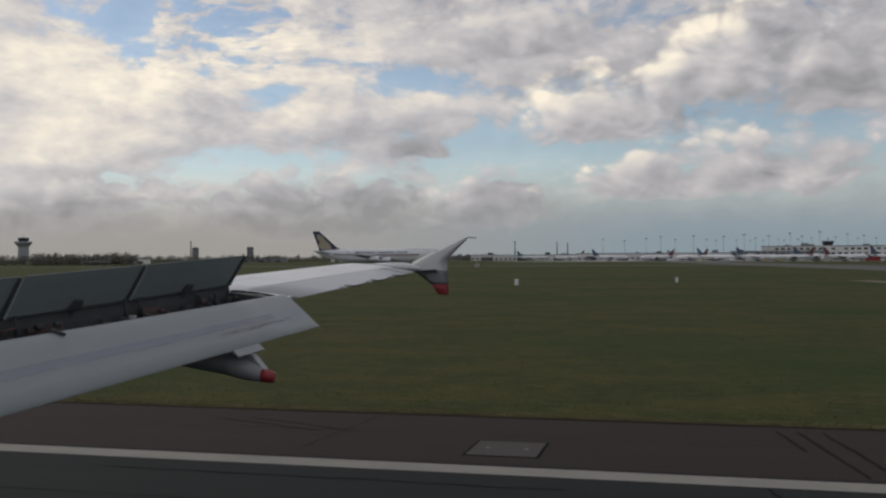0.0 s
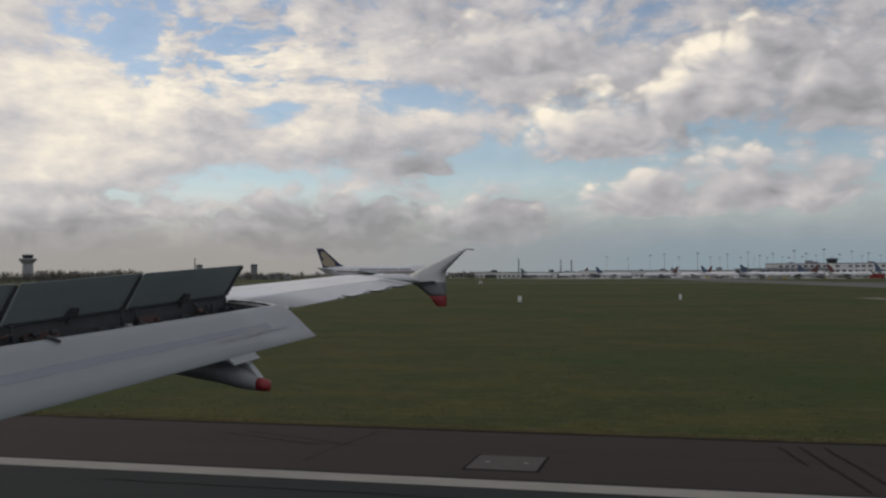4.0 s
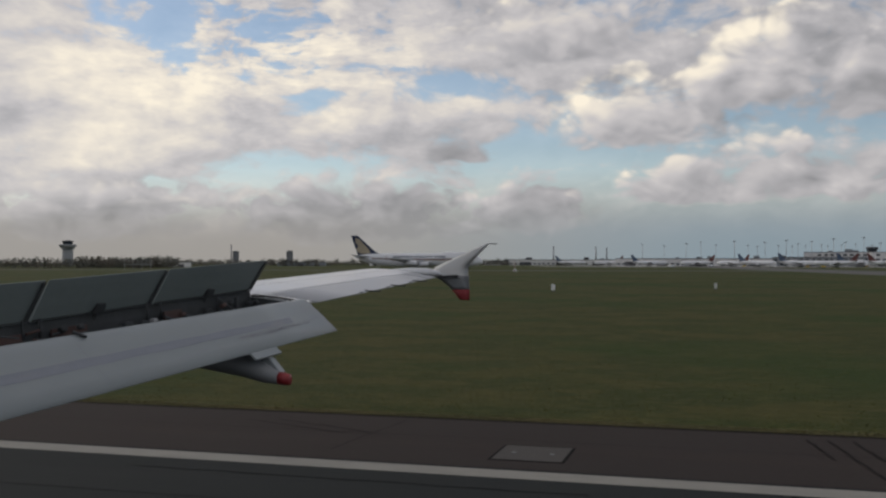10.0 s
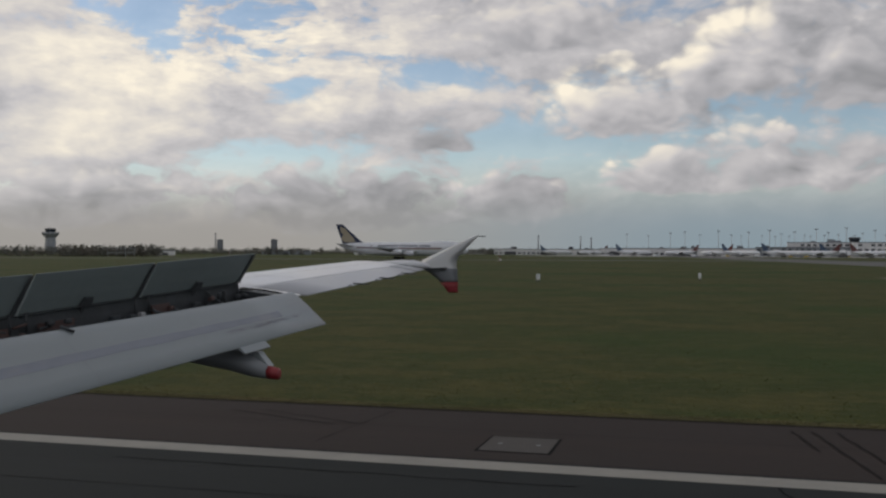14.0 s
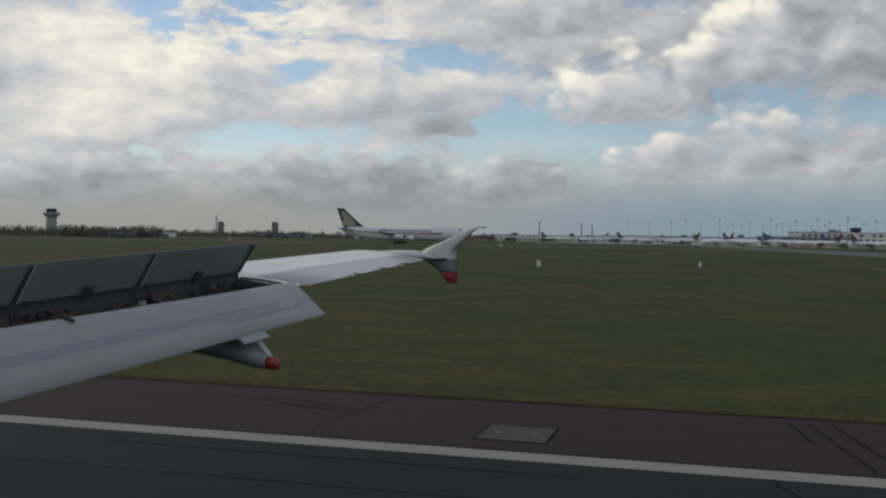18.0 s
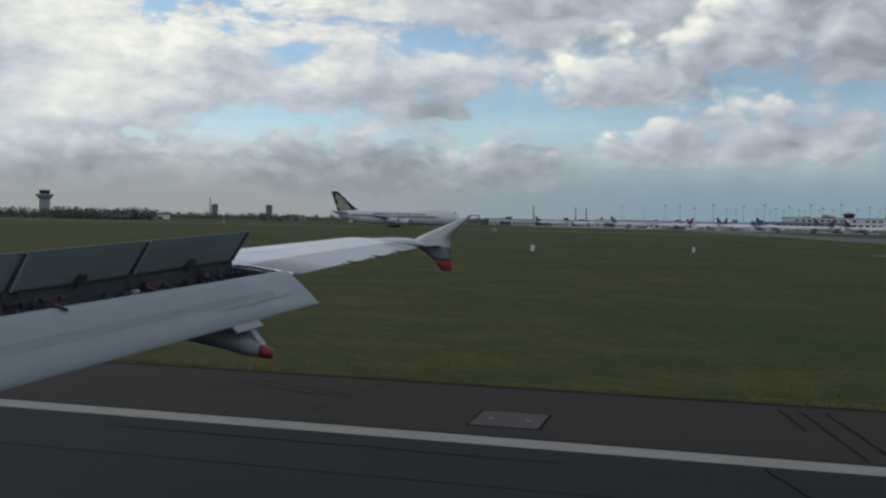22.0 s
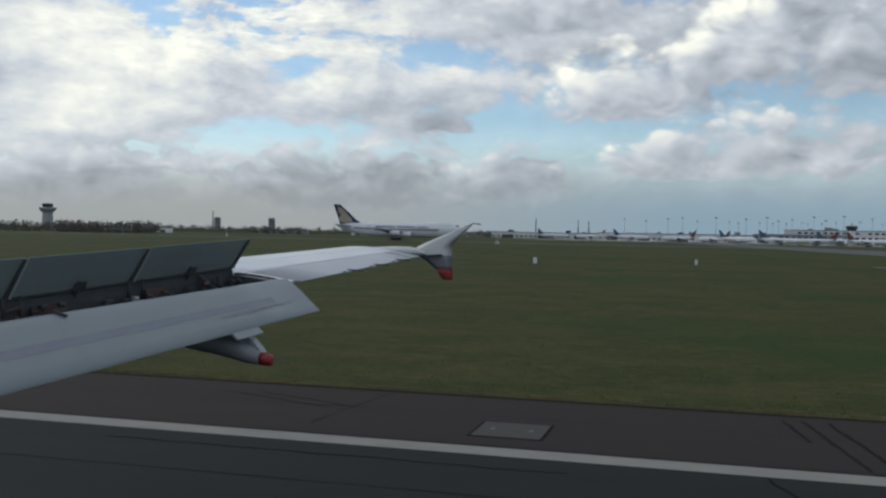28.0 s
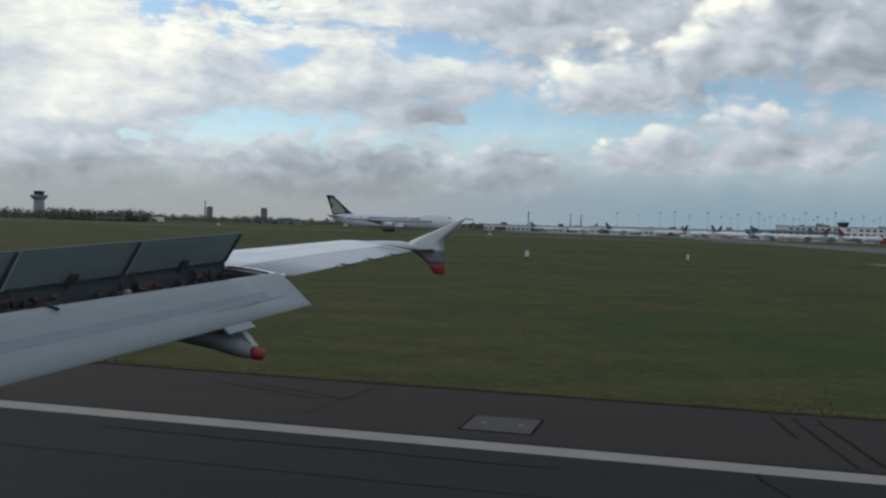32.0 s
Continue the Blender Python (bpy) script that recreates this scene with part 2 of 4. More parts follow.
# ---- materials ----
def material(name, color, rough=0.6, metal=0.0, vary=0.12, scale=3.0, fine=40.0, bump=0.0, tint=None, stretch=(1, 1, 1), patch=0.0,
             patch_color=None, patch_scale=0.3, patch_stretch=(1, 1, 1), random_amount=0.0, coat=0.0, shine=0.5):
    """A painted or natural surface: two scales of tone, stains and fine relief."""
    m = bpy.data.materials.new(name)
    m.use_nodes = True
    tree = m.node_tree
    n = Net(tree)
    bsdf = tree.nodes["Principled BSDF"]
    pos = n.add("ShaderNodeTexCoord").outputs["Object"]
    p = n.vec("MULTIPLY", pos, stretch)
    coarse, _ = n.noise(p, scale, 5.0, 0.6)
    grain, _ = n.noise(p, fine, 3.0, 0.6)
    tone = n.math("MULTIPLY_ADD", n.math("SUBTRACT", coarse, 0.5), vary * 2.4, 1.0)
    tone = n.math("ADD", tone, n.math("MULTIPLY", n.math("SUBTRACT", grain, 0.5), vary * 1.2))
    if random_amount:
        info = n.add("ShaderNodeObjectInfo").outputs["Random"]
        tone = n.math("ADD", tone, n.math("MULTIPLY", n.math("SUBTRACT", info, 0.5), random_amount))
    base = (*color, 1)
    if tint:
        base = n.mix(n.step(coarse, 0.38, 0.64), base, (*tint, 1))
    if patch_color:
        spots, _ = n.noise(n.vec("MULTIPLY", pos, patch_stretch), patch_scale, 6.0, 0.65)
        base = n.mix(n.math("MULTIPLY", n.step(spots, 0.52, 0.70), patch), base, (*patch_color, 1))
    out = n.add("ShaderNodeHueSaturation")
    n.plug(base, out.inputs["Color"])
    n.plug(tone, out.inputs["Value"])
    n.plug(out.outputs[0], bsdf.inputs["Base Color"])
    n.plug(n.math("MULTIPLY_ADD", n.math("SUBTRACT", coarse, 0.5), 0.25, rough), bsdf.inputs["Roughness"])
    bsdf.inputs["Metallic"].default_value = metal
    bsdf.inputs["Coat Weight"].default_value = coat
    bsdf.inputs["Specular IOR Level"].default_value = shine
    if bump:
        b = n.add("ShaderNodeBump")
        b.inputs["Strength"].default_value = bump
        b.inputs["Distance"].default_value = 0.02
        n.plug(n.math("ADD", grain, coarse), b.inputs["Height"])
        n.plug(b.outputs[0], bsdf.inputs["Normal"])
    return m


def grass_material():
    m = bpy.data.materials.new("mown_grass")
    m.use_nodes = True
    tree = m.node_tree
    n = Net(tree)
    bsdf = tree.nodes["Principled BSDF"]
    pos = n.add("ShaderNodeTexCoord").outputs["Object"]
    far, _ = n.noise(n.vec("MULTIPLY", pos, (0.026, 0.034, 0)), 1.0, 5.0, 0.6)
    mid, _ = n.noise(n.vec("MULTIPLY", pos, (0.19, 0.25, 0)), 1.0, 7.0, 0.68)
    near, _ = n.noise(n.vec("MULTIPLY", pos, (1.2, 1.9, 0)), 1.0, 6.0, 0.72)
    blades, _ = n.noise(pos, 14.0, 4.0, 0.7)
    green = n.mix(n.step(mid, 0.42, 0.60), (0.0475, 0.0560, 0.0162, 1), (0.070, 0.0685, 0.0210, 1))
    dry = n.mix(n.math("MULTIPLY", n.step(near, 0.48, 0.76), 0.42), green, (0.112, 0.094, 0.041, 1))
    lush = n.mix(n.math("MULTIPLY", n.step(far, 0.47, 0.62), 0.85), dry, (0.035, 0.058, 0.0135, 1))
    tone = n.math("MULTIPLY_ADD", n.math("SUBTRACT", blades, 0.5), 0.30, 1.0)
    tone = n.math("ADD", tone, n.math("MULTIPLY", n.math("SUBTRACT", near, 0.5), 1.0))
    hs = n.add("ShaderNodeHueSaturation")
    n.plug(lush, hs.inputs["Color"])
    n.plug(tone, hs.inputs["Value"])
    n.plug(hs.outputs[0], bsdf.inputs["Base Color"])
    bsdf.inputs["Roughness"].default_value = 0.95
    bsdf.inputs["Specular IOR Level"].default_value = 0.1
    b = n.add("ShaderNodeBump")
    b.inputs["Strength"].default_value = 0.5
    b.inputs["Distance"].default_value = 0.12
    n.plug(n.math("ADD", blades, n.math("MULTIPLY", near, 1.5)), b.inputs["Height"])
    n.plug(b.outputs[0], bsdf.inputs["Normal"])
    return m


GRASS = grass_material()
TUFT = material("grass_blades", (0.125, 0.118, 0.045), 0.9, vary=0.35, scale=0.15, fine=1.0, tint=(0.155, 0.132, 0.055))
FIELD = material("longer_grass_blades", (0.105, 0.110, 0.036), 0.9, vary=0.4, scale=0.12, fine=1.2, tint=(0.13, 0.118, 0.044), shine=0.1)
TARMAC = material("worn_runway_asphalt", (0.0205, 0.0235, 0.0228), 0.9, vary=0.14, scale=0.5, fine=24, bump=0.25, shine=0.12, stretch=(0.25, 1, 1),
                  patch=0.5, patch_color=(0.018, 0.018, 0.018), patch_scale=0.25, patch_stretch=(0.05, 1, 1))
SHOULDER = material("brown_shoulder_asphalt", (0.0362, 0.0286, 0.0253), 0.92, vary=0.16, scale=0.4, fine=22, bump=0.25, shine=0.12, stretch=(0.3, 1, 1),
                    patch=0.6, patch_color=(0.047, 0.035, 0.030), patch_scale=0.2, patch_stretch=(0.12, 1, 1))
LINE = material("worn_white_line_paint", (0.255, 0.245, 0.215), 0.8, vary=0.18, scale=1.2, fine=18, shine=0.2, patch=0.6,
                patch_color=(0.19, 0.182, 0.165), patch_scale=1.6, patch_stretch=(0.3, 1.5, 1))
APRON = material("pale_apron_concrete", (0.27, 0.265, 0.25), 0.9, vary=0.12, scale=0.02, fine=0.4, shine=0.2)
FAR_TARMAC = material("pale_grey_asphalt", (0.105, 0.103, 0.10), 0.9, vary=0.15, scale=0.05, fine=1.0, shine=0.2)
CONCRETE = material("weathered_concrete", (0.072, 0.066, 0.060), 0.9, vary=0.2, scale=2.0, fine=30, bump=0.3, shine=0.2)
# Near-black brown for the shadow line painted beside the asphalt.
EDGE_SHADE = material("painted_edge_shadow", (0.020, 0.017, 0.012), 0.95, vary=0.4, scale=1.5, fine=16, bump=0.3, shine=0.05)
JOINT = material("dark_joint_sealant", (0.010, 0.010, 0.010), 0.95, vary=0.2, scale=4, shine=0.05)
RUBBED = material("rubber_smear", (0.021, 0.019, 0.018), 0.95, vary=0.5, scale=1.5, fine=9, shine=0.05)
PATHWAY = material("gravelly_service_path", (0.15, 0.125, 0.10), 0.95, vary=0.25, scale=0.6, fine=12, bump=0.3)
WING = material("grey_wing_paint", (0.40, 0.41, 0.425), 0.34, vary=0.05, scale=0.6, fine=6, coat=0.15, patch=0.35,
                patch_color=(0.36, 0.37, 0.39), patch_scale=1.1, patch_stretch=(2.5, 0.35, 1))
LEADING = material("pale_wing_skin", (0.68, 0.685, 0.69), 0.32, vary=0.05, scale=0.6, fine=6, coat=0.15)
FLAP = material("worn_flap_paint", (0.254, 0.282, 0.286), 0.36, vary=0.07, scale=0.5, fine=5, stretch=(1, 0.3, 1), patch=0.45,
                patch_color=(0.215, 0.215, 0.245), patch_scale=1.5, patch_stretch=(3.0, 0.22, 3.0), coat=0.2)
RUBSTRIP = material("polished_rub_strip", (0.232, 0.250, 0.282), 0.26, vary=0.18, scale=1.5, fine=9, stretch=(1, 0.5, 1), patch=0.6,
                    patch_color=(0.285, 0.29, 0.295), patch_scale=2.2, patch_stretch=(2, 0.5, 2))
SCUFF = material("grimy_scuff_film", (0.20, 0.195, 0.215), 0.5, vary=0.4, scale=2.0, fine=14, stretch=(1, 0.5, 1))
SPOILER = material("dark_green_grey_primer", (0.205, 0.240, 0.234), 0.62, vary=0.12, scale=1.2, fine=14, patch=0.5,
                   patch_color=(0.165, 0.192, 0.190), patch_scale=0.9, patch_stretch=(1, 0.6, 1))
# One dark tone for the recess, its end rib, seals and small fittings.
COVE = material("dark_cove_metal", (0.048, 0.052, 0.054), 0.75, vary=0.5, scale=5, fine=30)
RUST = material("red_brown_primer", (0.085, 0.050, 0.043), 0.7, vary=0.35, scale=5, fine=25)
STEEL = material("oily_actuator_steel", (0.10, 0.11, 0.115), 0.45, 0.6, vary=0.3, scale=8)
PALE = material("pale_fitting_metal", (0.38, 0.38, 0.38), 0.5, 0.3, vary=0.2, scale=8)
# Grey taken darker, carrying the shade under the flap and on the lower fence.
FAIRING = material("shaded_grey_fairing_paint", (0.20, 0.21, 0.215), 0.55, vary=0.08, scale=2.0, fine=12, patch=0.4,
                   patch_color=(0.18, 0.185, 0.19), patch_scale=2.5)
RED = material("signal_red_paint", (0.25, 0.020, 0.024), 0.45, vary=0.12, scale=3)
FENCE = material("cream_white_fence_paint", (0.64, 0.64, 0.62), 0.4, vary=0.06, scale=1.5, fine=10)
WHITE = material("white_fuselage_paint", (0.74, 0.75, 0.76), 0.35, vary=0.05, scale=0.3, fine=2)
GREYBELLY = material("pale_grey_belly_paint", (0.42, 0.43, 0.44), 0.4, vary=0.08, scale=0.4, fine=2)
RUBBER = material("black_tyre_rubber", (0.02, 0.02, 0.02), 0.85, vary=0.2, scale=3)
NAVY = material("navy_tail_paint", (0.018, 0.030, 0.075), 0.45, vary=0.1, scale=0.3)
GOLD = material("dull_gold_tail_paint", (0.40, 0.34, 0.24), 0.5, vary=0.12, scale=0.3)
BLUE = material("blue_tail_paint", (0.06, 0.095, 0.155), 0.45, vary=0.1, scale=0.3)
MAROON = material("dark_red_stripe_paint", (0.14, 0.052, 0.047), 0.5, vary=0.1, scale=0.4)
LETTER = material("navy_grey_letter_paint", (0.06, 0.07, 0.11), 0.5, vary=0.1, scale=0.4)
GLASS = material("dark_window_glass", (0.03, 0.04, 0.05), 0.12, vary=0.1, scale=0.5)
CLADDING = material("white_cladding", (0.72, 0.71, 0.69), 0.6, vary=0.10, scale=0.08, fine=1.2, random_amount=0.15)
GREYWALL = material("grey_cladding", (0.26, 0.28, 0.29), 0.6, vary=0.12, scale=0.08, fine=1.0, random_amount=0.15)
TEALWALL = material("teal_grey_cladding", (0.15, 0.23, 0.23), 0.55, vary=0.12, scale=0.08, fine=1.0)
ROOF = material("dark_roofing", (0.085, 0.085, 0.09), 0.8, vary=0.15, scale=0.1, fine=1.0)
# Skyline walls in pale bluish grey, with the distance haze painted in.
HAZYWALL = material("haze_grey_block_wall", (0.24, 0.245, 0.255), 0.8, vary=0.12, scale=0.1, fine=1.0)
TOWERWALL = material("pale_tower_concrete", (0.31, 0.32, 0.33), 0.7, vary=0.12, scale=0.15, fine=2)
# Galvanised steel, made paler than the metal so far masts look hazy.
GALV = material("haze_pale_galvanised_steel", (0.42, 0.43, 0.44), 0.5, 0.3, vary=0.15, scale=0.6, random_amount=0.3)
YELLOW = material("yellow_sign_face", (0.62, 0.42, 0.03), 0.5, vary=0.08, scale=1.0)
BARK = material("grey_bark", (0.07, 0.06, 0.05), 0.9, vary=0.3, scale=1)
# Leaf colour lightened and greyed: the distance haze is put into it.
LEAF = material("hazed_autumn_foliage", (0.150, 0.155, 0.132), 0.8, vary=0.45, scale=0.08, fine=0.9, tint=(0.155, 0.140, 0.110))


# ---- building helpers ----
def mesh_from(verts, faces, name="mesh", smooth=False):
    me = bpy.data.meshes.new(name)
    me.from_pydata([tuple(v) for v in verts], [], faces)
    me.validate()
    bm = bmesh.new()
    bm.from_mesh(me)
    bmesh.ops.recalc_face_normals(bm, faces=bm.faces)
    bm.to_mesh(me)
    bm.free()
    for poly in me.polygons:
        poly.use_smooth = smooth
    return me


def part(name, me, mat, parent=None, label=""):
    if isinstance(me, bmesh.types.BMesh):
        bm, me = me, bpy.data.meshes.new(name)
        bm.to_mesh(me)
        bm.free()
    me.materials.append(mat)
    ob = new(name, me)
    if parent:
        ob.parent = parent
    return tagged(ob, label)


def thing(name, label, category, group="", kind="", at=(0, 0, 0), turn=0.0):
    ob = new(name)
    ob.matrix_basis = pose(*at, 0, 0, turn)
    ob.empty_display_size = 0.2
    return tagged(ob, label, category, group, kind)


def box(x0, x1, y0, y1, z0, z1, bevel=0.0):
    bm = bmesh.new()
    bmesh.ops.create_cube(bm, size=1)
    for v in bm.verts:
        v.co = Vector(((x0 + x1) / 2 + v.co.x * (x1 - x0), (y0 + y1) / 2 + v.co.y * (y1 - y0), (z0 + z1) / 2 + v.co.z * (z1 - z0)))
    if bevel:
        bmesh.ops.bevel(bm, geom=bm.edges[:], offset=bevel, segments=1, affect="EDGES")
    return bm


def loft(rings, name="loft", smooth=True, cap=True):
    """A closed skin through rings with the same number of points."""
    k = len(rings[0])
    verts = [p for r in rings for p in r]
    faces = [(i * k + j, i * k + (j + 1) % k, (i + 1) * k + (j + 1) % k, (i + 1) * k + j) for i in range(len(rings) - 1) for j in range(k)]
    if cap:
        faces += [tuple(range(k)), tuple(range((len(rings) - 1) * k, len(rings) * k))]
    me = mesh_from(verts, faces, name, smooth)
    if smooth and cap:
        for poly in me.polygons:
            if len(poly.vertices) > 4:
                poly.use_smooth = False
    return me


def ribbon(rows):
    """An open sheet through rows of points."""
    k = len(rows[0])
    faces = [(i * k + j, i * k + j + 1, (i + 1) * k + j + 1, (i + 1) * k + j) for i in range(len(rows) - 1) for j in range(k - 1)]
    return mesh_from([p for r in rows for p in r], faces, "ribbon", True)


def rod(p, q, r, sides=8, r2=None):
    p, q = Vector(p), Vector(q)
    d = (q - p).normalized()
    u = d.orthogonal().normalized()
    w = d.cross(u)
    ring = lambda c, s: [c + (u * math.cos(2 * math.pi * i / sides) + w * math.sin(2 * math.pi * i / sides)) * s for i in range(sides)]
    return loft([ring(p, r), ring(q, r2 if r2 is not None else r)], "rod")


def slab(points, thick, axis):
    """A flat outline given thickness along an axis vector."""
    a = Vector(axis).normalized() * thick / 2
    k = len(points)
    verts = [Vector(p) - a for p in points] + [Vector(p) + a for p in points]
    faces = [tuple(range(k)), tuple(range(k, 2 * k))] + [(i, (i + 1) % k, k + (i + 1) % k, k + i) for i in range(k)]
    return mesh_from(verts, faces, "slab")


def polar(az, dist, z=0.0):
    return (dist * math.sin(radians(az)), dist * math.cos(radians(az)), z)


# ---- ground, runway ----
EDGE_LINE, VERGE = 20.45, 27.1
ground = tagged(part("ground", mesh_from([(-7000, -7000, 0), (7000, -7000, 0), (7000, 7000, 0), (-7000, 7000, 0)], [(0, 1, 2, 3)]), GRASS),
                "wide mown airfield grass, dull green and dry yellow", "grass", kind="structure")
runway = tagged(part("runway", box(-1800, 1800, -26, EDGE_LINE + 0.55, -0.3, 0.03), TARMAC),
                "dark grey worn asphalt runway beneath the aircraft", "runway", kind="structure")
shoulder = tagged(part("runway_shoulder", box(-1800, 1800, EDGE_LINE + 0.56, VERGE, -0.3, 0.022), SHOULDER),
                  "brownish asphalt shoulder between edge line and grass", "runway shoulder", kind="structure")
# Dark strip added as the shadow between asphalt and grass.
tagged(part("verge_soil", box(-1800, 1800, VERGE + 0.004, VERGE + 0.45, -0.3, 0.016), EDGE_SHADE),
       "narrow dark strip painting the shadow line along the asphalt edge", "soil", kind="structure")
tagged(part("runway_edge_line", box(-1800, 1800, EDGE_LINE - 0.38, EDGE_LINE + 0.38, 0.02, 0.036), LINE),
       "continuous worn white runway edge line", "road marking", kind="structure")


def airliner():
    """The aircraft whose wing fills the view. Forward is -x, outboard is +y."""
    W = lambda span, fwd, z: Vector((-fwd, span, z))
    root = thing("airliner", "grey-winged narrow-body airliner with flaps down and spoilers raised", "aircraft")

    def lerp(a, b, t):
        return a + (b - a) * t

    def chord_line(span):
        le = (7.25 + (11.2 - span) * 0.42, 4.00 + (span - 11.2) * 0.085)
        te = (4.73 + (11.2 - span) * 0.118, 3.99 + (span - 11.2) * 0.069)
        return le, te

    def foil(span, f0, f1, thick=0.088, steps=14):
        """Closed section between two chord fractions (0 at the nose)."""
        le, te = chord_line(span)
        c = le[0] - te[0]

        def half(f):
            return thick * c * 5 * (0.2969 * math.sqrt(f) - 0.126 * f - 0.3516 * f * f + 0.2843 * f ** 3 - 0.1015 * f ** 4)

        fr = [f0 + (f1 - f0) * (1 - math.cos(math.pi * i / steps)) / 2 for i in range(steps + 1)]
        mid = lambda f: (lerp(le[0], te[0], f), lerp(le[1], te[1], f) + 0.012 * c * math.sin(math.pi * f))
        up = [W(span, mid(f)[0], mid(f)[1] + half(f)) for f in fr]
        low = [W(span, mid(f)[0], mid(f)[1] - half(f) * 0.8 - 0.004) for f in reversed(fr)]
        return up + low

    # wing box inboard (under and ahead of the spoilers) and outer panel
    spans = [-0.6, 2, 4, 6, 8, 9.6, 10.95]
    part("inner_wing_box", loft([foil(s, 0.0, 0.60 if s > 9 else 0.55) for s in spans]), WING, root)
    outer = [10.96, 11.6, 12.4, 13.2, 14.0, 14.6, 14.95]
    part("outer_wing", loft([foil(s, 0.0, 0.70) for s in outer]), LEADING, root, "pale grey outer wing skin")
    part("aileron", loft([foil(s, 0.728, 1.0) for s in [11.22, 12.1, 13.0, 13.9, 14.55]]), WING, root)
    part("wing_tip_trailing_panel", loft([foil(s, 0.704, 1.0) for s in [14.57, 14.95]]), WING, root)
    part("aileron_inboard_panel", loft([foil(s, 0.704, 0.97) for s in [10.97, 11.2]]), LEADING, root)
    for f in (0.20, 0.46):
        up = [[foil(s, f, f + 0.006, steps=1)[k] + Vector((0, 0, 0.0025)) for k in (0, 1)] for s in outer]
        part("skin_seam", ribbon(up), SCUFF, root)
    for s in (12.3, 13.7):
        a, b = foil(s, 0.03, 0.69, steps=8)[:9], foil(s + 0.008, 0.03, 0.69, steps=8)[:9]
        part("skin_seam", ribbon([[p + Vector((0, 0, 0.0025)) for p in a], [p + Vector((0, 0, 0.0025)) for p in b]]), SCUFF, root)
    for s in (12.55, 13.35, 14.1):
        te = chord_line(s)[1]
        part("static_discharger", rod(W(s, te[0] + 0.06, te[1] + 0.012), W(s + 0.05, te[0] - 0.16, te[1] + 0.0), 0.013, 6, 0.006), STEEL, root)
        part("hinge_bracket", slab([W(s - 0.2, te[0] + 0.10, te[1] - 0.03), W(s - 0.2, te[0] - 0.035, te[1] - 0.012), W(s - 0.2, te[0] + 0.02, te[1] + 0.008)], 0.04, (0, 1, 0)), WING, root)

    # raised spoiler panels, seen from behind
    def hinge(span):
        d = 10.9 - span
        return W(span, 5.49 + 0.25 * d, 4.145 - 0.076 * d)

    def rim(span):
        d = 10.9 - span
        return W(span, 5.27 + 0.25 * d, 4.495 - 0.062 * d)

    for i, (s1, s0) in enumerate([(10.9, 9.38), (9.34, 7.90), (7.86, 6.42), (6.38, 4.9)]):
        h0, h1, r0, r1 = hinge(s0), hinge(s1), rim(s0), rim(s1)
        nrm = (h1 - h0).cross(r0 - h0).normalized()
        rings = []
        for t, th in ((0.0, 0.03), (0.35, 0.032), (0.8, 0.02), (1.0, 0.008)):
            a, b = h0.lerp(r0, t), h1.lerp(r1, t)
            rings.append([a - nrm * th / 2, b - nrm * th / 2, b + nrm * th / 2, a + nrm * th / 2])
        sp = part("spoiler", loft(rings, smooth=False), SPOILER, root, "raised spoiler panel with dark primer underside")
        back = 1 if nrm.x > 0 else -1
        off = nrm * 0.03 * back
        # stiffening edge, hinge lugs and the actuator fitting
        part("lower_lip", rod(h0.lerp(r0, 0.06) + off, h1.lerp(r1, 0.06) + off, 0.007, 6), COVE, sp)
        for f in (0.05, 0.95):
            a = h0.lerp(h1, f)
            part("hinge_lug", rod(a + Vector((0.05, 0, -0.16)), a + (r0 - h0) * 0.10 + off, 0.016, 6, 0.010), COVE, sp)
        a = h0.lerp(h1, 0.52)
        fit = part("actuator_fitting", slab([a + (r0 - h0) * 0.05 + off - Vector((0, 0.09, 0)), a + (r0 - h0) * 0.05 + off + Vector((0, 0.09, 0)),
                                             a + (r0 - h0) * 0.26 + off + Vector((0, 0.06, 0)), a + (r0 - h0) * 0.26 + off - Vector((0, 0.06, 0))], 0.03, nrm), COVE, sp)
        part("actuator_ram", rod(a + Vector((-0.18, 0.02, -0.30)), a + (r0 - h0) * 0.18 + off, 0.026, 8, 0.018), COVE, sp)
        seal = part("edge_seal", slab([h1.lerp(r1, 0.02) + off * 0.6, h1.lerp(r1, 0.98) + off * 0.6, h1.lerp(r1, 0.98) + off * 0.6 + Vector((0, -0.035, 0)),
                                       h1.lerp(r1, 0.02) + off * 0.6 + Vector((0, -0.06, 0))], 0.016, nrm), COVE, sp, "black rubber edge seal")

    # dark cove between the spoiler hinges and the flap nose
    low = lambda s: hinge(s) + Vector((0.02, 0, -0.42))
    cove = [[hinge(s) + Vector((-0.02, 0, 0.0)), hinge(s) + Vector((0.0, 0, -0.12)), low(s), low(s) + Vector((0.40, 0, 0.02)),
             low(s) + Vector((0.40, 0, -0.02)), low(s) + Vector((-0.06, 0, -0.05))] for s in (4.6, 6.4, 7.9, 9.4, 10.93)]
    part("rear_spar_cove", loft(cove, smooth=False), COVE, root, "dark recess of the rear spar")
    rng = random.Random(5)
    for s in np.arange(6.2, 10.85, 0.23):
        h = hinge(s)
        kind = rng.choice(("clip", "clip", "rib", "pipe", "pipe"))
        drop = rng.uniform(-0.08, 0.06)
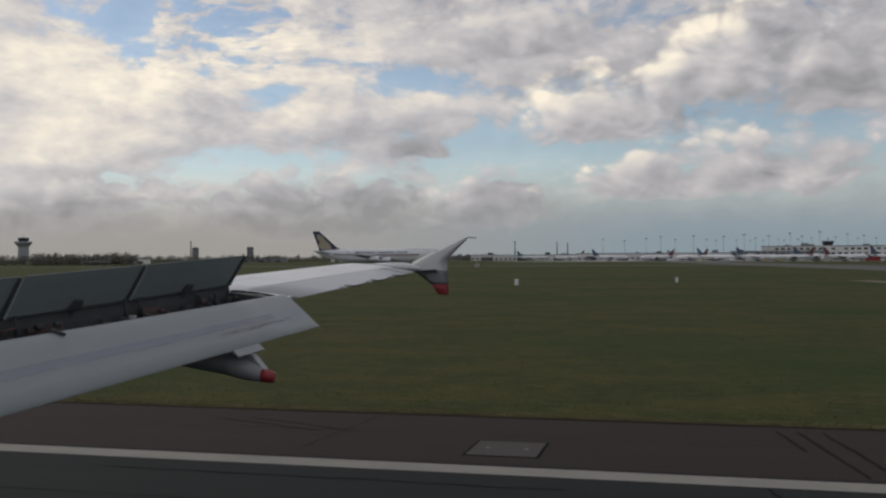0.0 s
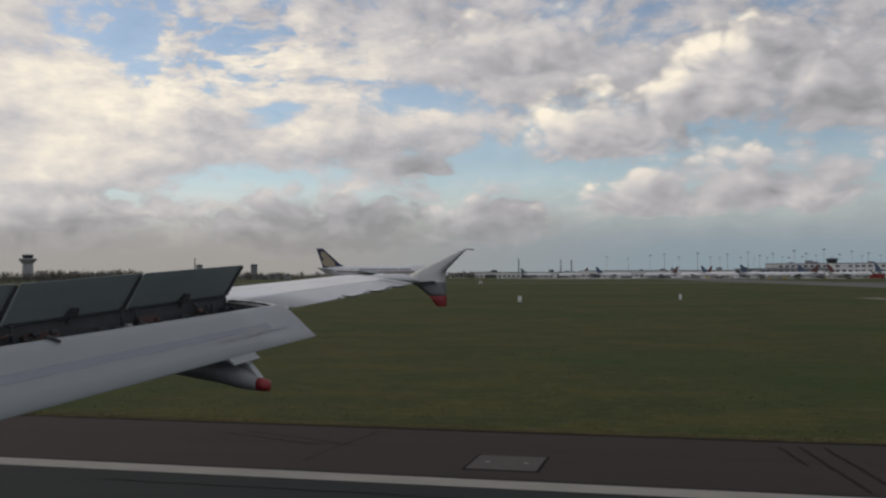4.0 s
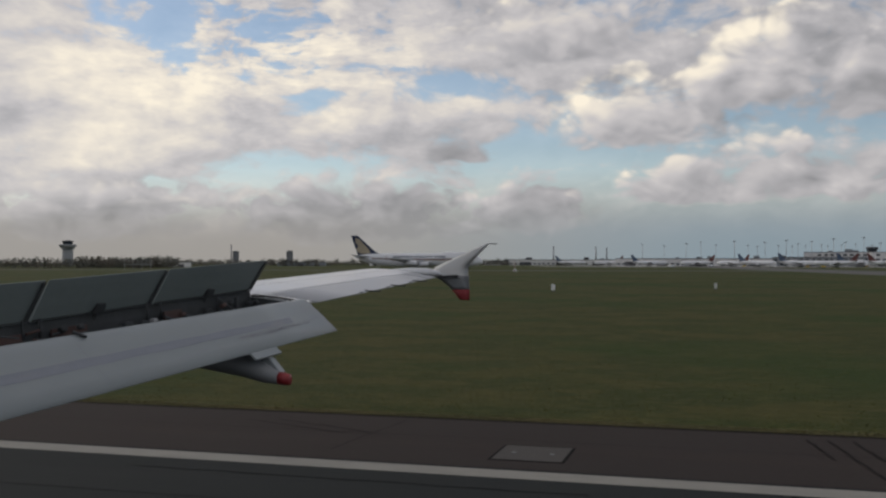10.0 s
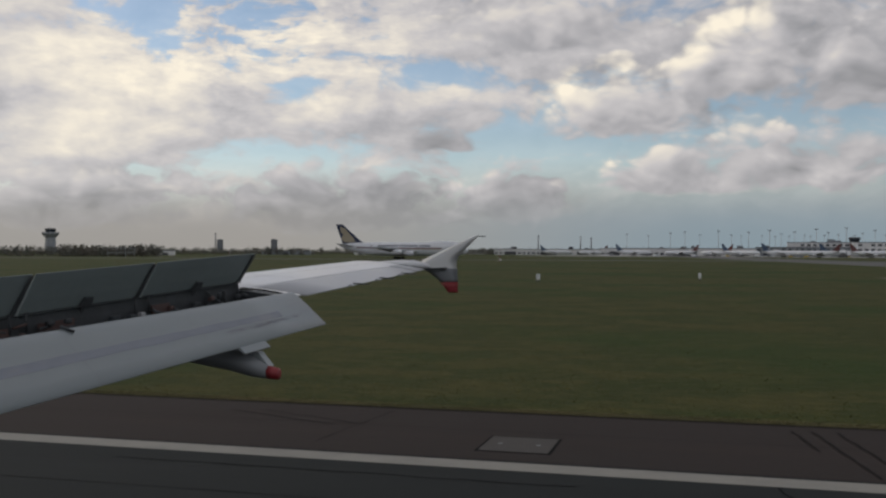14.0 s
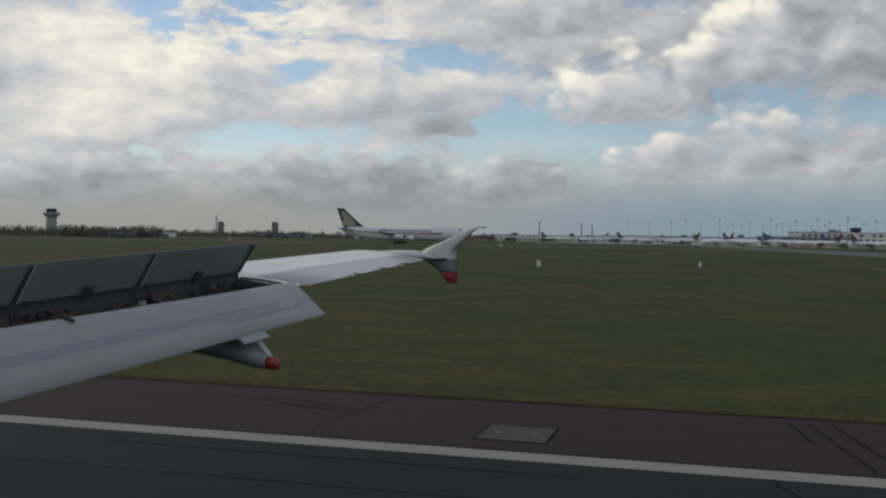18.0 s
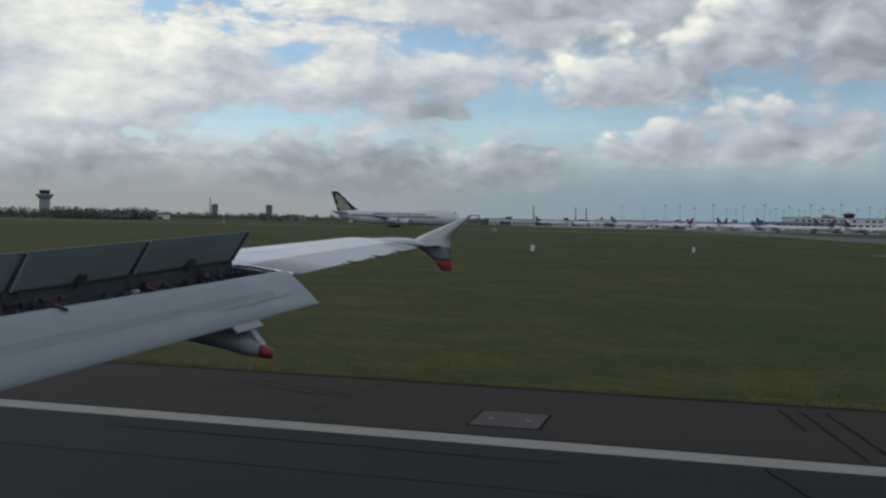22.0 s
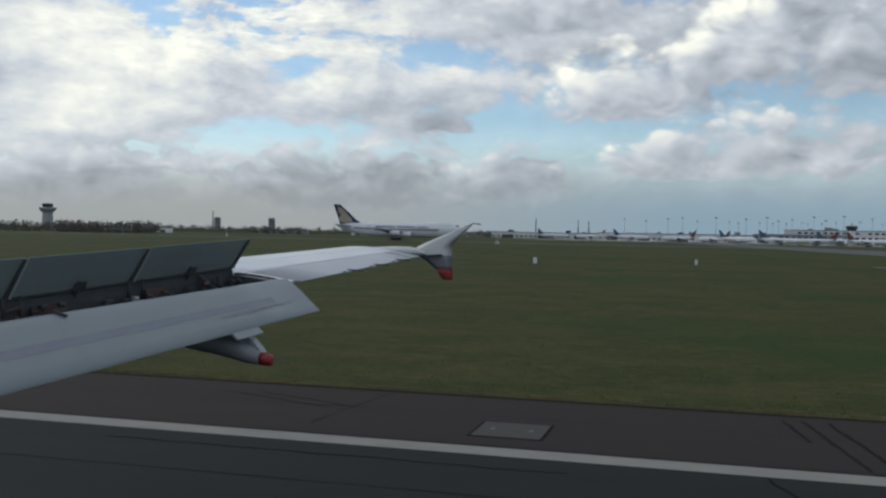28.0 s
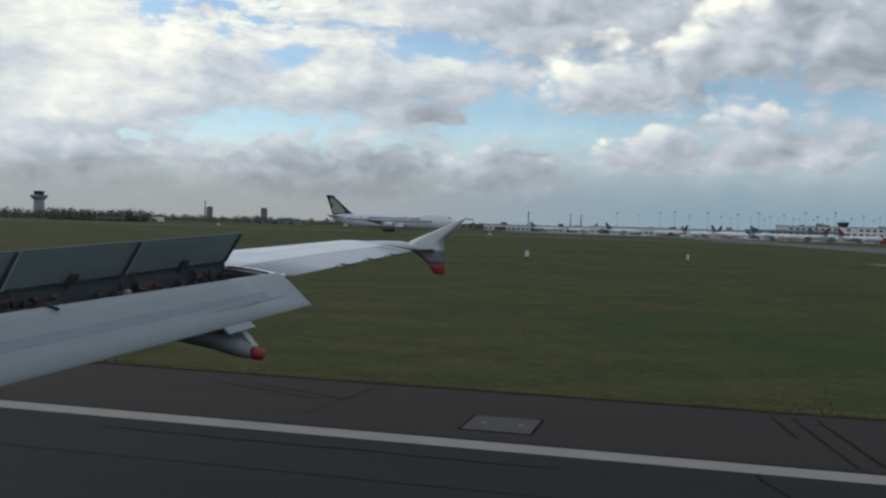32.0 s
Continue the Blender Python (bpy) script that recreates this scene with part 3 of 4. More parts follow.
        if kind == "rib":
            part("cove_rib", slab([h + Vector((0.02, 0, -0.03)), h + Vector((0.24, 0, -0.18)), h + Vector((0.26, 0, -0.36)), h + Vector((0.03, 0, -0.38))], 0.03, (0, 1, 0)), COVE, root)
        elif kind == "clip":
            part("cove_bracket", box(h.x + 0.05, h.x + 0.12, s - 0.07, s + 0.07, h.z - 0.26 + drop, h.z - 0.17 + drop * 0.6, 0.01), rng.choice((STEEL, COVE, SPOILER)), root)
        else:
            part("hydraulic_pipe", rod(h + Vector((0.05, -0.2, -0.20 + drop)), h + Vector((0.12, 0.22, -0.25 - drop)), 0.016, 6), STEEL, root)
    for s0, s1 in ((6.9, 7.25), (7.35, 7.78), (8.1, 8.5), (9.5, 9.75)):
        a, b = hinge(s0), hinge(s1)
        part("access_panel", slab([a + Vector((0.04, 0, -0.10)), b + Vector((0.04, 0, -0.10)), b + Vector((0.06, 0, -0.30)), a + Vector((0.06, 0, -0.30))], 0.02, (1, 0, 0)), RUST, root, "red-brown primer panel in the cove")
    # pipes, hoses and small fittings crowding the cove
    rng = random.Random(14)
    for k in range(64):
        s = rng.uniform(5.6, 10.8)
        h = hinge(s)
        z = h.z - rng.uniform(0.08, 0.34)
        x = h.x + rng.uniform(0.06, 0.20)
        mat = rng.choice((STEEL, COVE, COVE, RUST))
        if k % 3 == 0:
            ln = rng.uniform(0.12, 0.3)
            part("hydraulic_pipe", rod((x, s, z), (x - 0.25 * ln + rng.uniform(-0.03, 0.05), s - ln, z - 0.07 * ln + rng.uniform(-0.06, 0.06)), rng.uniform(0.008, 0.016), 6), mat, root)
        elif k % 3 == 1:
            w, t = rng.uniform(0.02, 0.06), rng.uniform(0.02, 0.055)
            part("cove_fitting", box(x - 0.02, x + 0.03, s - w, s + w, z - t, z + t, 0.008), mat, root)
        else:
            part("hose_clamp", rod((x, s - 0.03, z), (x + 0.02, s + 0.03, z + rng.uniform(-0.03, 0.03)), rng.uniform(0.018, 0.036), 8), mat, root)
    a = hinge(9.2)
    part("pale_fitting", box(a.x + 0.16, a.x + 0.22, 9.16, 9.24, a.z - 0.20, a.z - 0.13, 0.012), PALE, root)

    # flap, deployed
    def flap_le(s):
        d = 10.92 - s
        return W(s, 4.807 + 0.232 * d, 4.052 - 0.064 * d)

    def flap_te(s):
        d = 10.92 - s
        return W(s, 4.359 + 0.210 * d, 3.673 - 0.092 * d)

    def flap_ring(s):
        le, te = flap_le(s), flap_te(s)
        d = te - le
        nrm = Vector((d.z, 0, -d.x)).normalized()
        nrm = nrm if nrm.z > 0 else -nrm
        c = d.length
        up = [(0.0, -0.05), (0.015, -0.012), (0.06, 0.008), (0.2, 0.024), (0.45, 0.024), (0.75, 0.012), (1.0, 0.004)]
        dn = [(1.0, -0.006), (0.7, -0.05), (0.4, -0.10), (0.15, -0.12), (0.03, -0.09)]
        return [le + d * f + nrm * (h * c) for f, h in up + dn]

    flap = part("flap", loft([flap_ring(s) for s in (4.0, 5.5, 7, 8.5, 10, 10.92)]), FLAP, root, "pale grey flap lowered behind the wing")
    for s in (7.55, 9.05):
        r0, r1 = flap_ring(s), flap_ring(s + 0.003)
        part("chordwise_seam", ribbon([[p + Vector((0.001, 0, 0.003)) for p in r0[3:7]], [p + Vector((0.001, 0, 0.003)) for p in r1[3:7]]]), SCUFF, flap)

    def on(span, fr, lift=0.0025):
        le, te = flap_le(span), flap_te(span)
        d = te - le
        nrm = Vector((d.z, 0, -d.x)).normalized()
        nrm = nrm if nrm.z > 0 else -nrm
        h = 0.024 if fr < 0.45 else 0.024 - 0.012 * (fr - 0.45) / 0.30
        return le + d * fr + nrm * (h * d.length + lift)

    rng = random.Random(9)
    spans = [4.6 + 0.24 * i for i in range(25)]
    edge = lambda f, i: f + rng.uniform(-0.008, 0.008)
    rows = [[on(sp, edge(0.455, i), 0.002), on(sp, 0.50, 0.002), on(sp, 0.54, 0.002), on(sp, edge(0.59, i), 0.002)] for i, sp in enumerate(spans)]
    part("rub_strip", ribbon(rows), RUBSTRIP, flap, "worn shiny strip along the flap")
    for k in range(26):
        s = rng.uniform(9.3, 10.5)
        ln, f = rng.uniform(0.06, 0.30), 0.68 + rng.uniform(-0.03, 0.03) - 0.03 * (s - 9.5)
        wd = rng.uniform(0.002, 0.008)
        part("scuff_mark", mesh_from([on(s, f - wd), on(s + ln, f - wd), on(s + ln * 0.9, f + wd), on(s + ln * 0.1, f + wd)], [(0, 1, 2, 3)]), SCUFF, flap)
    a = flap_le(7.62)
    part("drive_arm", rod(a + Vector((0.0, 0.02, 0.01)), a + Vector((0.11, 0.07, -0.035)), 0.018, 8, 0.013), COVE, flap)
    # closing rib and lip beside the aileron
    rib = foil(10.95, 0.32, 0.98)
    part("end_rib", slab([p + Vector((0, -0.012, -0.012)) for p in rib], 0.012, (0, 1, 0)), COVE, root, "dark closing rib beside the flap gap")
    top = foil(10.955, 0.72, 0.985, steps=6)[:7]
    lip = [p + Vector((0, 0, 0.004 + 0.02 * math.sin(math.pi * i / 6))) for i, p in enumerate(top)]
    for p, q in zip(lip[:-1], lip[1:]):
        part("gap_lip", rod(p, q, 0.014, 6), COVE, root)

    # flap track fairing with its tail plate and red tip
    def canoe(rows):
        return loft([[W(9.6 + hw * math.cos(2 * math.pi * i / 14), s, zc + hh * math.sin(2 * math.pi * i / 14)) for i in range(14)] for s, zc, hw, hh in rows])

    # body colour darkened for the shade the flap throws on it
    fairing = part("flap_track_fairing", canoe([(6.6, 3.60, 0.04, 0.04), (6.2, 3.56, 0.12, 0.09), (5.7, 3.50, 0.16, 0.115), (5.2, 3.43, 0.165, 0.125), (4.9, 3.385, 0.155, 0.125), (4.65, 3.31, 0.125, 0.108), (4.475, 3.257, 0.080, 0.068)]), FAIRING, root, "grey flap track fairing with red tail cone")
    part("tail_cone", canoe([(4.474, 3.255, 0.081, 0.069), (4.41, 3.248, 0.072, 0.066), (4.36, 3.243, 0.060, 0.058), (4.35, 3.242, 0.03, 0.03)]), RED, fairing, "red tail cone")
    low_by = Vector((0, 0, -0.008))
    tl, tr = flap_te(9.35) + low_by, flap_te(9.77) + low_by
    d = (flap_te(9.5) - flap_le(9.5)).normalized()
    part("tail_plate", slab([tl - d * 0.005, tr - d * 0.005, tr + d * 0.085, tl + d * 0.085], 0.02, d.cross(Vector((0, 1, 0)))), FLAP, fairing)
    # paler flap colour here stands for light on the fairing's top
    part("tail_plate_web", slab([W(9.66, 5.0, 3.44), W(9.66, 4.53, 3.29), W(9.66, 4.47, 3.315), W(9.66, 4.60, 3.465), W(9.66, 4.80, 3.47)], 0.12, (0, 1, 0)), FLAP, fairing)

    # rounded cap where the fence meets the wing
    cap = [(5.45, 4.30, 0.015, 0.02), (5.15, 4.315, 0.045, 0.045), (4.8, 4.325, 0.06, 0.06), (4.5, 4.325, 0.055, 0.06), (4.34, 4.31, 0.04, 0.045), (4.24, 4.285, 0.015, 0.015)]
    part("wing_tip_cap", loft([[W(14.97 + hw * math.cos(2 * math.pi * i / 12), f, zc + hh * math.sin(2 * math.pi * i / 12)) for i in range(12)] for f, zc, hw, hh in cap]), LEADING, root, "pale rounded wing tip cap")

    # wing tip fence
    def blade(rows, bulge=0.034):
        """Rows: height, front, back; a thin symmetric plate that tapers at both edges."""
        rings = []
        for z, f, b in rows:
            m1, m2 = lerp(f, b, 0.25), lerp(f, b, 0.7)
            w = bulge * min(1, 0.3 + (f - b))
            rings.append([W(15.0, f, z), W(15.0 - w / 2, m1, z), W(15.0 - w / 2.6, m2, z), W(15.0, b, z), W(15.0 + w / 2.6, m2, z), W(15.0 + w / 2, m1, z)])
        return loft(rings)

    fence = part("wing_tip_fence", blade([(4.20, 4.26, 3.82), (4.26, 4.34, 3.82), (4.33, 4.43, 3.82), (4.39, 4.37, 3.82), (4.45, 4.25, 3.79), (4.58, 3.95, 3.665), (4.70, 3.68, 3.545), (4.755, 3.56, 3.485), (4.775, 3.50, 3.46)]),
                 FENCE, root, "swept wing tip fence, cream above with red lower tip")
    # grey paints the shade over the lower half of the cream fence
    part("lower_blade", blade([(4.26, 4.42, 3.80), (4.20, 4.27, 3.81), (4.10, 4.14, 3.805), (4.05, 4.09, 3.80)]), FAIRING, fence)
    part("red_tip", blade([(4.05, 4.09, 3.80), (3.97, 4.02, 3.80), (3.91, 3.975, 3.80), (3.885, 3.95, 3.805)]), RED, fence, "red lower tip of the fence")
    part("tip_skirt", slab([W(14.9, 4.50, 4.235), W(14.9, 3.98, 4.265), W(15.06, 3.98, 4.265), W(15.06, 4.50, 4.235)], 0.025, (0, 0, 1)), COVE, fence)
    part("static_discharger", rod(W(15.0, 3.47, 4.762), W(15.0, 3.36, 4.757), 0.008, 6), STEEL, fence)

    # fuselage beside the window seat, and the gear it stands on
    def tube(rows):
        return loft([[W(-2.2 + r * math.cos(2 * math.pi * i / 32), s, zc + r * 1.03 * math.sin(2 * math.pi * i / 32)) for i in range(32)] for s, zc, r in rows])

    part("fuselage", tube([(25.5, 3.45, 0.1), (25.0, 3.5, 0.7), (24, 3.65, 1.2), (22.5, 3.8, 1.65), (20.5, 3.9, 1.93), (18, 3.92, 1.95), (-2, 3.92, 1.95), (-6, 4.1, 1.72), (-10, 4.5, 1.1), (-12.5, 4.8, 0.4)]), WHITE, root)
    for y, s in ((1.6, 4.9), (-6.0, 4.9), (-2.2, 17.5)):
        leg = part("landing_gear_leg", rod(W(y, s, 0.6), W(y, s, 3.3), 0.13, 10), GALV, root)
        for o in (-0.38, 0.38):
            wheel = part("wheel", rod(W(y + o - 0.16, s, 0.60), W(y + o + 0.16, s, 0.60), 0.57, 20), RUBBER, leg)
            part("hub", rod(W(y + o - 0.17, s, 0.60), W(y + o + 0.17, s, 0.60), 0.25, 14), GALV, wheel)
    return root


airliner()


# ---- marks on the runway and shoulder ----
def drain_cover(x, y, turn=0.0):
    t = thing("drain_cover", "square pale concrete drain cover set in the asphalt shoulder", "drain cover", "covers along the shoulder", at=(x, y, 0), turn=turn)
    part("frame", box(-0.87, 0.87, -0.94, 0.94, 0.0, 0.028, 0.004), JOINT, t, "black sealed joint")
    part("slab", box(-0.80, 0.80, -0.86, 0.86, 0.0, 0.034, 0.004), CONCRETE, t)
    for sx in (-1, 1):
        part("lifting_eye", rod((sx * 0.45, 0, 0.025), (sx * 0.45, 0, 0.037), 0.06, 10), STEEL, t)
    return t


cover = drain_cover(-4.3, 22.85)
for x in (-128, -66, 57, 118):
    copy_thing(cover, pose(x, 22.85, 0))


def crack(points, width, name="sealed_crack"):
    verts = []
    for i, (x, y) in enumerate(points):
        w = width * (0.6 + 0.5 * ((i * 37) % 10) / 10)
        verts += [(x - w / 2, y - w / 2, 0.0385), (x + w / 2, y + w / 2, 0.0385)]
    faces = [(2 * i, 2 * i + 2, 2 * i + 3, 2 * i + 1) for i in range(len(points) - 1)]
    return mesh_from(verts, faces, name)


marks = random.Random(3)
def wander(x0, y0, x1, y1, k, jig):
    return [(x0 + (x1 - x0) * i / k + marks.uniform(-jig, jig), y0 + (y1 - y0) * i / k + marks.uniform(-jig, jig)) for i in range(k + 1)]


for pts, w in ((wander(-12.5, 19.1, -2.5, 19.0, 14, 0.05), 0.05), (wander(2.0, 17.6, 1.2, 20.0, 5, 0.05), 0.05), (wander(-30, 18.4, -16, 18.5, 16, 0.06), 0.06)):
    tagged(part("sealed_crack", crack(pts, w), JOINT), "thin dark sealed crack in the runway asphalt", "crack", kind="structure")
for y, w in ((EDGE_LINE + 0.57, 0.035), (16.9, 0.03), (13.1, 0.03), (24.4, 0.02)):
    pts = [(-60 + 1.5 * i, y + marks.uniform(-0.012, 0.012)) for i in range(66)]
    tagged(part("paving_joint", crack(pts, w), JOINT), "narrow dark paving joint along the runway", "joint", kind="structure")
for x0, y0, x1, y1 in ((-13, 25.6, -9.5, 24.2), (-12.2, 25.9, -8.9, 24.5), (-9.0, 22.0, -8.6, 26.8), (5.2, 21.4, 6.0, 26.6), (-21, 21.5, -20.2, 26.9)):
    tagged(part("sealed_crack", crack(wander(x0, y0, x1, y1, 8, 0.05), 0.035), JOINT), "thin dark sealed crack in the asphalt shoulder", "crack", kind="structure")
for dx, y1 in ((0.0, 23.9), (0.5, 21.3), (1.1, 21.3)):
    x1 = 1.95 + dx + (26.5 - y1) * 0.16
    tagged(part("scrape_mark", crack(wander(1.95 + dx, 26.5, x1, y1, 14, 0.03), 0.075), RUBBED), "dark scrape mark across the asphalt shoulder", "tyre mark", kind="structure")



# ---- grass tufts along the verge ----
def tufts(name, count, x0, x1, y0, y1, height, seed, label, mat=TUFT, clumps=0, crowd=1.6):
    rs = np.random.RandomState(seed)
    x, y = rs.uniform(x0, x1, count), y0 + (y1 - y0) * rs.uniform(0, 1, count) ** crowd
    if clumps:
        pick = rs.randint(0, clumps, count)
        size = rs.uniform(0.18, 0.7, clumps)[pick]
        x, y = x[pick] + rs.normal(size=count) * size, np.maximum(y0, y[pick] + rs.normal(size=count) * size * 0.7)
    h = height * rs.uniform(0.4, 1.3, count)
    ang = rs.uniform(0, 2 * np.pi, count)
    lean = rs.uniform(-2.6, 2.6, (count, 2)) * h[:, None]
    w = rs.uniform(0.01, 0.035, count)
    v = np.zeros((count, 3, 3))
    v[:, 0] = np.stack([x - np.cos(ang) * w, y - np.sin(ang) * w, np.zeros(count)], 1)
    v[:, 1] = np.stack([x + np.cos(ang) * w, y + np.sin(ang) * w, np.zeros(count)], 1)
    v[:, 2] = np.stack([x + lean[:, 0], y + lean[:, 1], h], 1)
    me = bpy.data.meshes.new(name)
    me.from_pydata(v.reshape(-1, 3).tolist(), [], [(3 * i, 3 * i + 1, 3 * i + 2) for i in range(count)])
    me.materials.append(mat)
    tagged(new(name, me), label, "grass", kind="stuff")


tufts("verge_grass", 90000, -45, 22, VERGE + 0.34, VERGE + 1.1, 0.03, 1, "dry ragged grass growing over the asphalt edge")
tufts("field_grass", 50000, -60, 45, VERGE + 0.5, VERGE + 75, 0.028, 6, "uneven clumps of longer grass on the mown field", FIELD, 7000, 2.6)


# ---- far aircraft ----
def jet(name, label, length, radius, cz, hump, tail_mat, span, sweep_back, engines, gear, fin_h, group="", body=WHITE, tall=1.0):
    """A parked or taxiing airliner; the nose points along +x, wheels on z = 0."""
    t = thing(name, label, "aircraft", group)
    L = length

    def ring(f, r, zo, sq=1.0):
        return [Vector((L * f, r * math.cos(2 * math.pi * i / 20), cz + zo + r * sq * tall * math.sin(2 * math.pi * i / 20))) for i in range(20)]

    rows = [(-0.50, 0.10, 0.55), (-0.46, 0.35, 0.45), (-0.38, 0.68, 0.28), (-0.28, 0.92, 0.08), (-0.18, 1, 0), (0.30, 1, 0), (0.40, 0.94, -0.02), (0.45, 0.75, -0.10), (0.485, 0.45, -0.22), (0.50, 0.08, -0.30)]
    part("fuselage", loft([ring(f, radius * r, radius * z, 1.0) for f, r, z in rows]), body, t)
    if hump:
        rows = [(0.14, 0.3, 0.52), (0.19, 0.62, 0.50), (0.25, 0.72, 0.52), (0.38, 0.70, 0.50), (0.425, 0.55, 0.42), (0.455, 0.25, 0.35)]
        part("upper_deck", loft([ring(f, radius * r, radius * z, 1.05) for f, r, z in rows]), body, t)
    fin = part("tail_fin", slab([Vector((L * -0.47, 0, cz + radius * 0.7)), Vector((L * -0.30, 0, cz + radius * 0.95)), Vector((L * -0.345, 0, cz + radius * 0.95 + fin_h * 0.2)),
                                 Vector((L * -0.475, 0, cz + radius + fin_h)), Vector((L * -0.525, 0, cz + radius + fin_h))], 0.5 * radius / 3, (0, 1, 0)), tail_mat, t, "painted tail fin")
    for sy in (-1, 1):
        part("tailplane", slab([Vector((L * -0.46, 0, cz + radius * 0.5)), Vector((L * -0.36, 0, cz + radius * 0.5)), Vector((L * -0.47, sy * span * 0.17, cz + radius * 0.8)), Vector((L * -0.50, sy * span * 0.17, cz + radius * 0.8))], 0.35, (0, 0, 1)), GREYBELLY, t)
        wing = part("wing", slab([Vector((L * -0.08, 0, cz - radius * 0.55)), Vector((L * 0.14, 0, cz - radius * 0.55)), Vector((L * 0.14 - sweep_back, sy * span / 2, cz + radius * 0.25)), Vector((L * 0.14 - sweep_back - L * 0.05, sy * span / 2, cz + radius * 0.25))], 0.6 * radius / 3, (0, 0, 1)), GREYBELLY, t)
        for f in engines:
            x, y, z = L * 0.15 - sweep_back * f, sy * span / 2 * f, cz - radius * 0.95 + radius * 0.7 * f
            er = radius * 0.42
            rr = [(-1.1, 0.55), (-0.5, 0.9), (0.6, 1.0), (1.1, 0.88)]
            eng = part("engine", loft([[Vector((x + er * 2.0 * a, y + er * b * math.cos(2 * math.pi * i / 14), z + er * b * math.sin(2 * math.pi * i / 14))) for i in range(14)] for a, b in rr]), body, wing)
            part("intake", loft([[Vector((x + er * a, y + er * b * math.cos(2 * math.pi * i / 14), z + er * b * math.sin(2 * math.pi * i / 14))) for i in range(14)] for a, b in [(2.21, 0.80), (2.24, 0.2)]]), RUBBER, eng)
            part("pylon", slab([Vector((x - er, y, z + er * 0.7)), Vector((x + er * 1.5, y, z + er * 0.7)), Vector((x + er * 0.2, y, z + er * 1.8)), Vector((x - er * 2.0, y, z + er * 1.8))], 0.3, (0, 1, 0)), GREYBELLY, wing)
    for gx, gy, gr in gear:
        leg = part("landing_gear", rod((gx, gy, gr), (gx, gy, cz - radius * 0.5), 0.22, 8), GREYBELLY, t)
        for ox in ((-0.8, 0.8) if gx < L * 0.3 else (0,)):
            for oy in (-0.5, 0.5):
                part("wheel", rod((gx + ox, gy + oy - 0.2, gr), (gx + ox, gy + oy + 0.2, gr), gr, 14), RUBBER, leg)
    return t, fin


def jumbo():
    L, r, cz = 70.6, 3.25, 5.5
    t, fin = jet("cargo_jumbo_jet", "white four-engined jumbo freighter with navy and gold tail", L, r, cz, True, NAVY, 62, 19.0, (0.38, 0.66),
                 [(L * 0.385, 0, 0.6), (-1, -5.5, 0.62), (-1, 5.5, 0.62), (-4.2, -1.9, 0.62), (-4.2, 1.9, 0.62)], 10.2, tall=1.17)
    # gold emblem on both faces of the fin
    for sy in (-1, 1):
        y = sy * 0.285
        P = lambda fx, fz: Vector((L * fx, y, cz + r + fz))
        part("gold_emblem", slab([P(-0.462, 0.5), P(-0.42, 0.25), P(-0.375, 0.6), P(-0.385, 2.6), P(-0.418, 5.0), P(-0.458, 8.0), P(-0.492, 8.9), P(-0.490, 6.2), P(-0.468, 4.6), P(-0.484, 2.4)], 0.03, (0, 1, 0)), GOLD, fin)
        # dark stripe along the fuselage, and name bars above it
        z0, z1 = cz + 0.15, cz + 0.75
        yy = sy * (r + 0.03)
        part("cheat_line", slab([Vector((-L * 0.36, sy * (r * 0.80), z0 + 0.4)), Vector((-L * 0.20, yy, z0)), Vector((L * 0.30, yy, z0)), Vector((L * 0.30, yy, z1)), Vector((-L * 0.20, yy, z1)), Vector((-L * 0.36, sy * (r * 0.80), z1 + 0.4))], 0.05, (0, 1, 0)), MAROON, t, "dark red cheat line")
        part("lower_line", slab([Vector((-L * 0.20, yy, z0 - 0.5)), Vector((L * 0.28, yy, z0 - 0.5)), Vector((L * 0.28, yy, z0 - 0.2)), Vector((-L * 0.20, yy, z0 - 0.2))], 0.05, (0, 1, 0)), GOLD, t)
        xs = [(-13.5, 9), (-1.8, 8), (9.0, 5)]
        for x0, k in xs:
            for i in range(k):
                yb = sy * (r * 0.885 + 0.07)
                part("letter_bar", box(x0 + i * 1.22, x0 + i * 1.22 + 0.9, yb - 0.06, yb + 0.10, cz + 1.0, cz + 2.15), LETTER, t)
        part("emblem_bar", box(-L * 0.255, -L * 0.235, sy * r * 0.84 - 0.06, sy * r * 0.84 + 0.08, cz + 1.2, cz + 1.9), MAROON, t)
        part("cockpit_window", box(L * 0.428, L * 0.447, sy * 0.9 - 0.45, sy * 0.9 + 0.45, cz + r * 0.62 + 0.55, cz + r * 0.62 + 1.15, 0.05), GLASS, t)
        part("cargo_door", box(-L * 0.17, -L * 0.125, sy * r * 0.93 - 0.07, sy * r * 0.93 + 0.075, cz - 0.9, cz + 0.1, 0.02), GREYBELLY, t)
    return t


big = jumbo()
x, y, _ = polar(-17.35, 545)
big.matrix_basis = pose(x, y, 0.02, 0, 0, 13)

small, _ = jet("parked_airliner", "white twin-engined airliner with blue tail parked on the apron", 38, 2.0, 3.7, False, BLUE, 34, 9.0, (0.34,),
               [(13, 0, 0.45), (-1, -3.7, 0.55), (-1, 3.7, 0.55)], 6.2, "parked airliners")
small_white, _ = jet("parked_airliner", "white twin-engined airliner with dark red tail at the terminal", 34, 1.95, 3.6, False, MAROON, 32, 8.0, (0.34,),
                     [(12, 0, 0.45), (-1, -3.7, 0.55), (-1, 3.7, 0.55)], 6.0, "parked airliners")
x, y, _ = polar(3.9, 900)
small.matrix_basis = pose(x, y, 0.02, 0, 0, -12)
x, y, _ = polar(-1.6, 1040)
small_white.matrix_basis = pose(x, y, 0.02, 0, 0, 168)
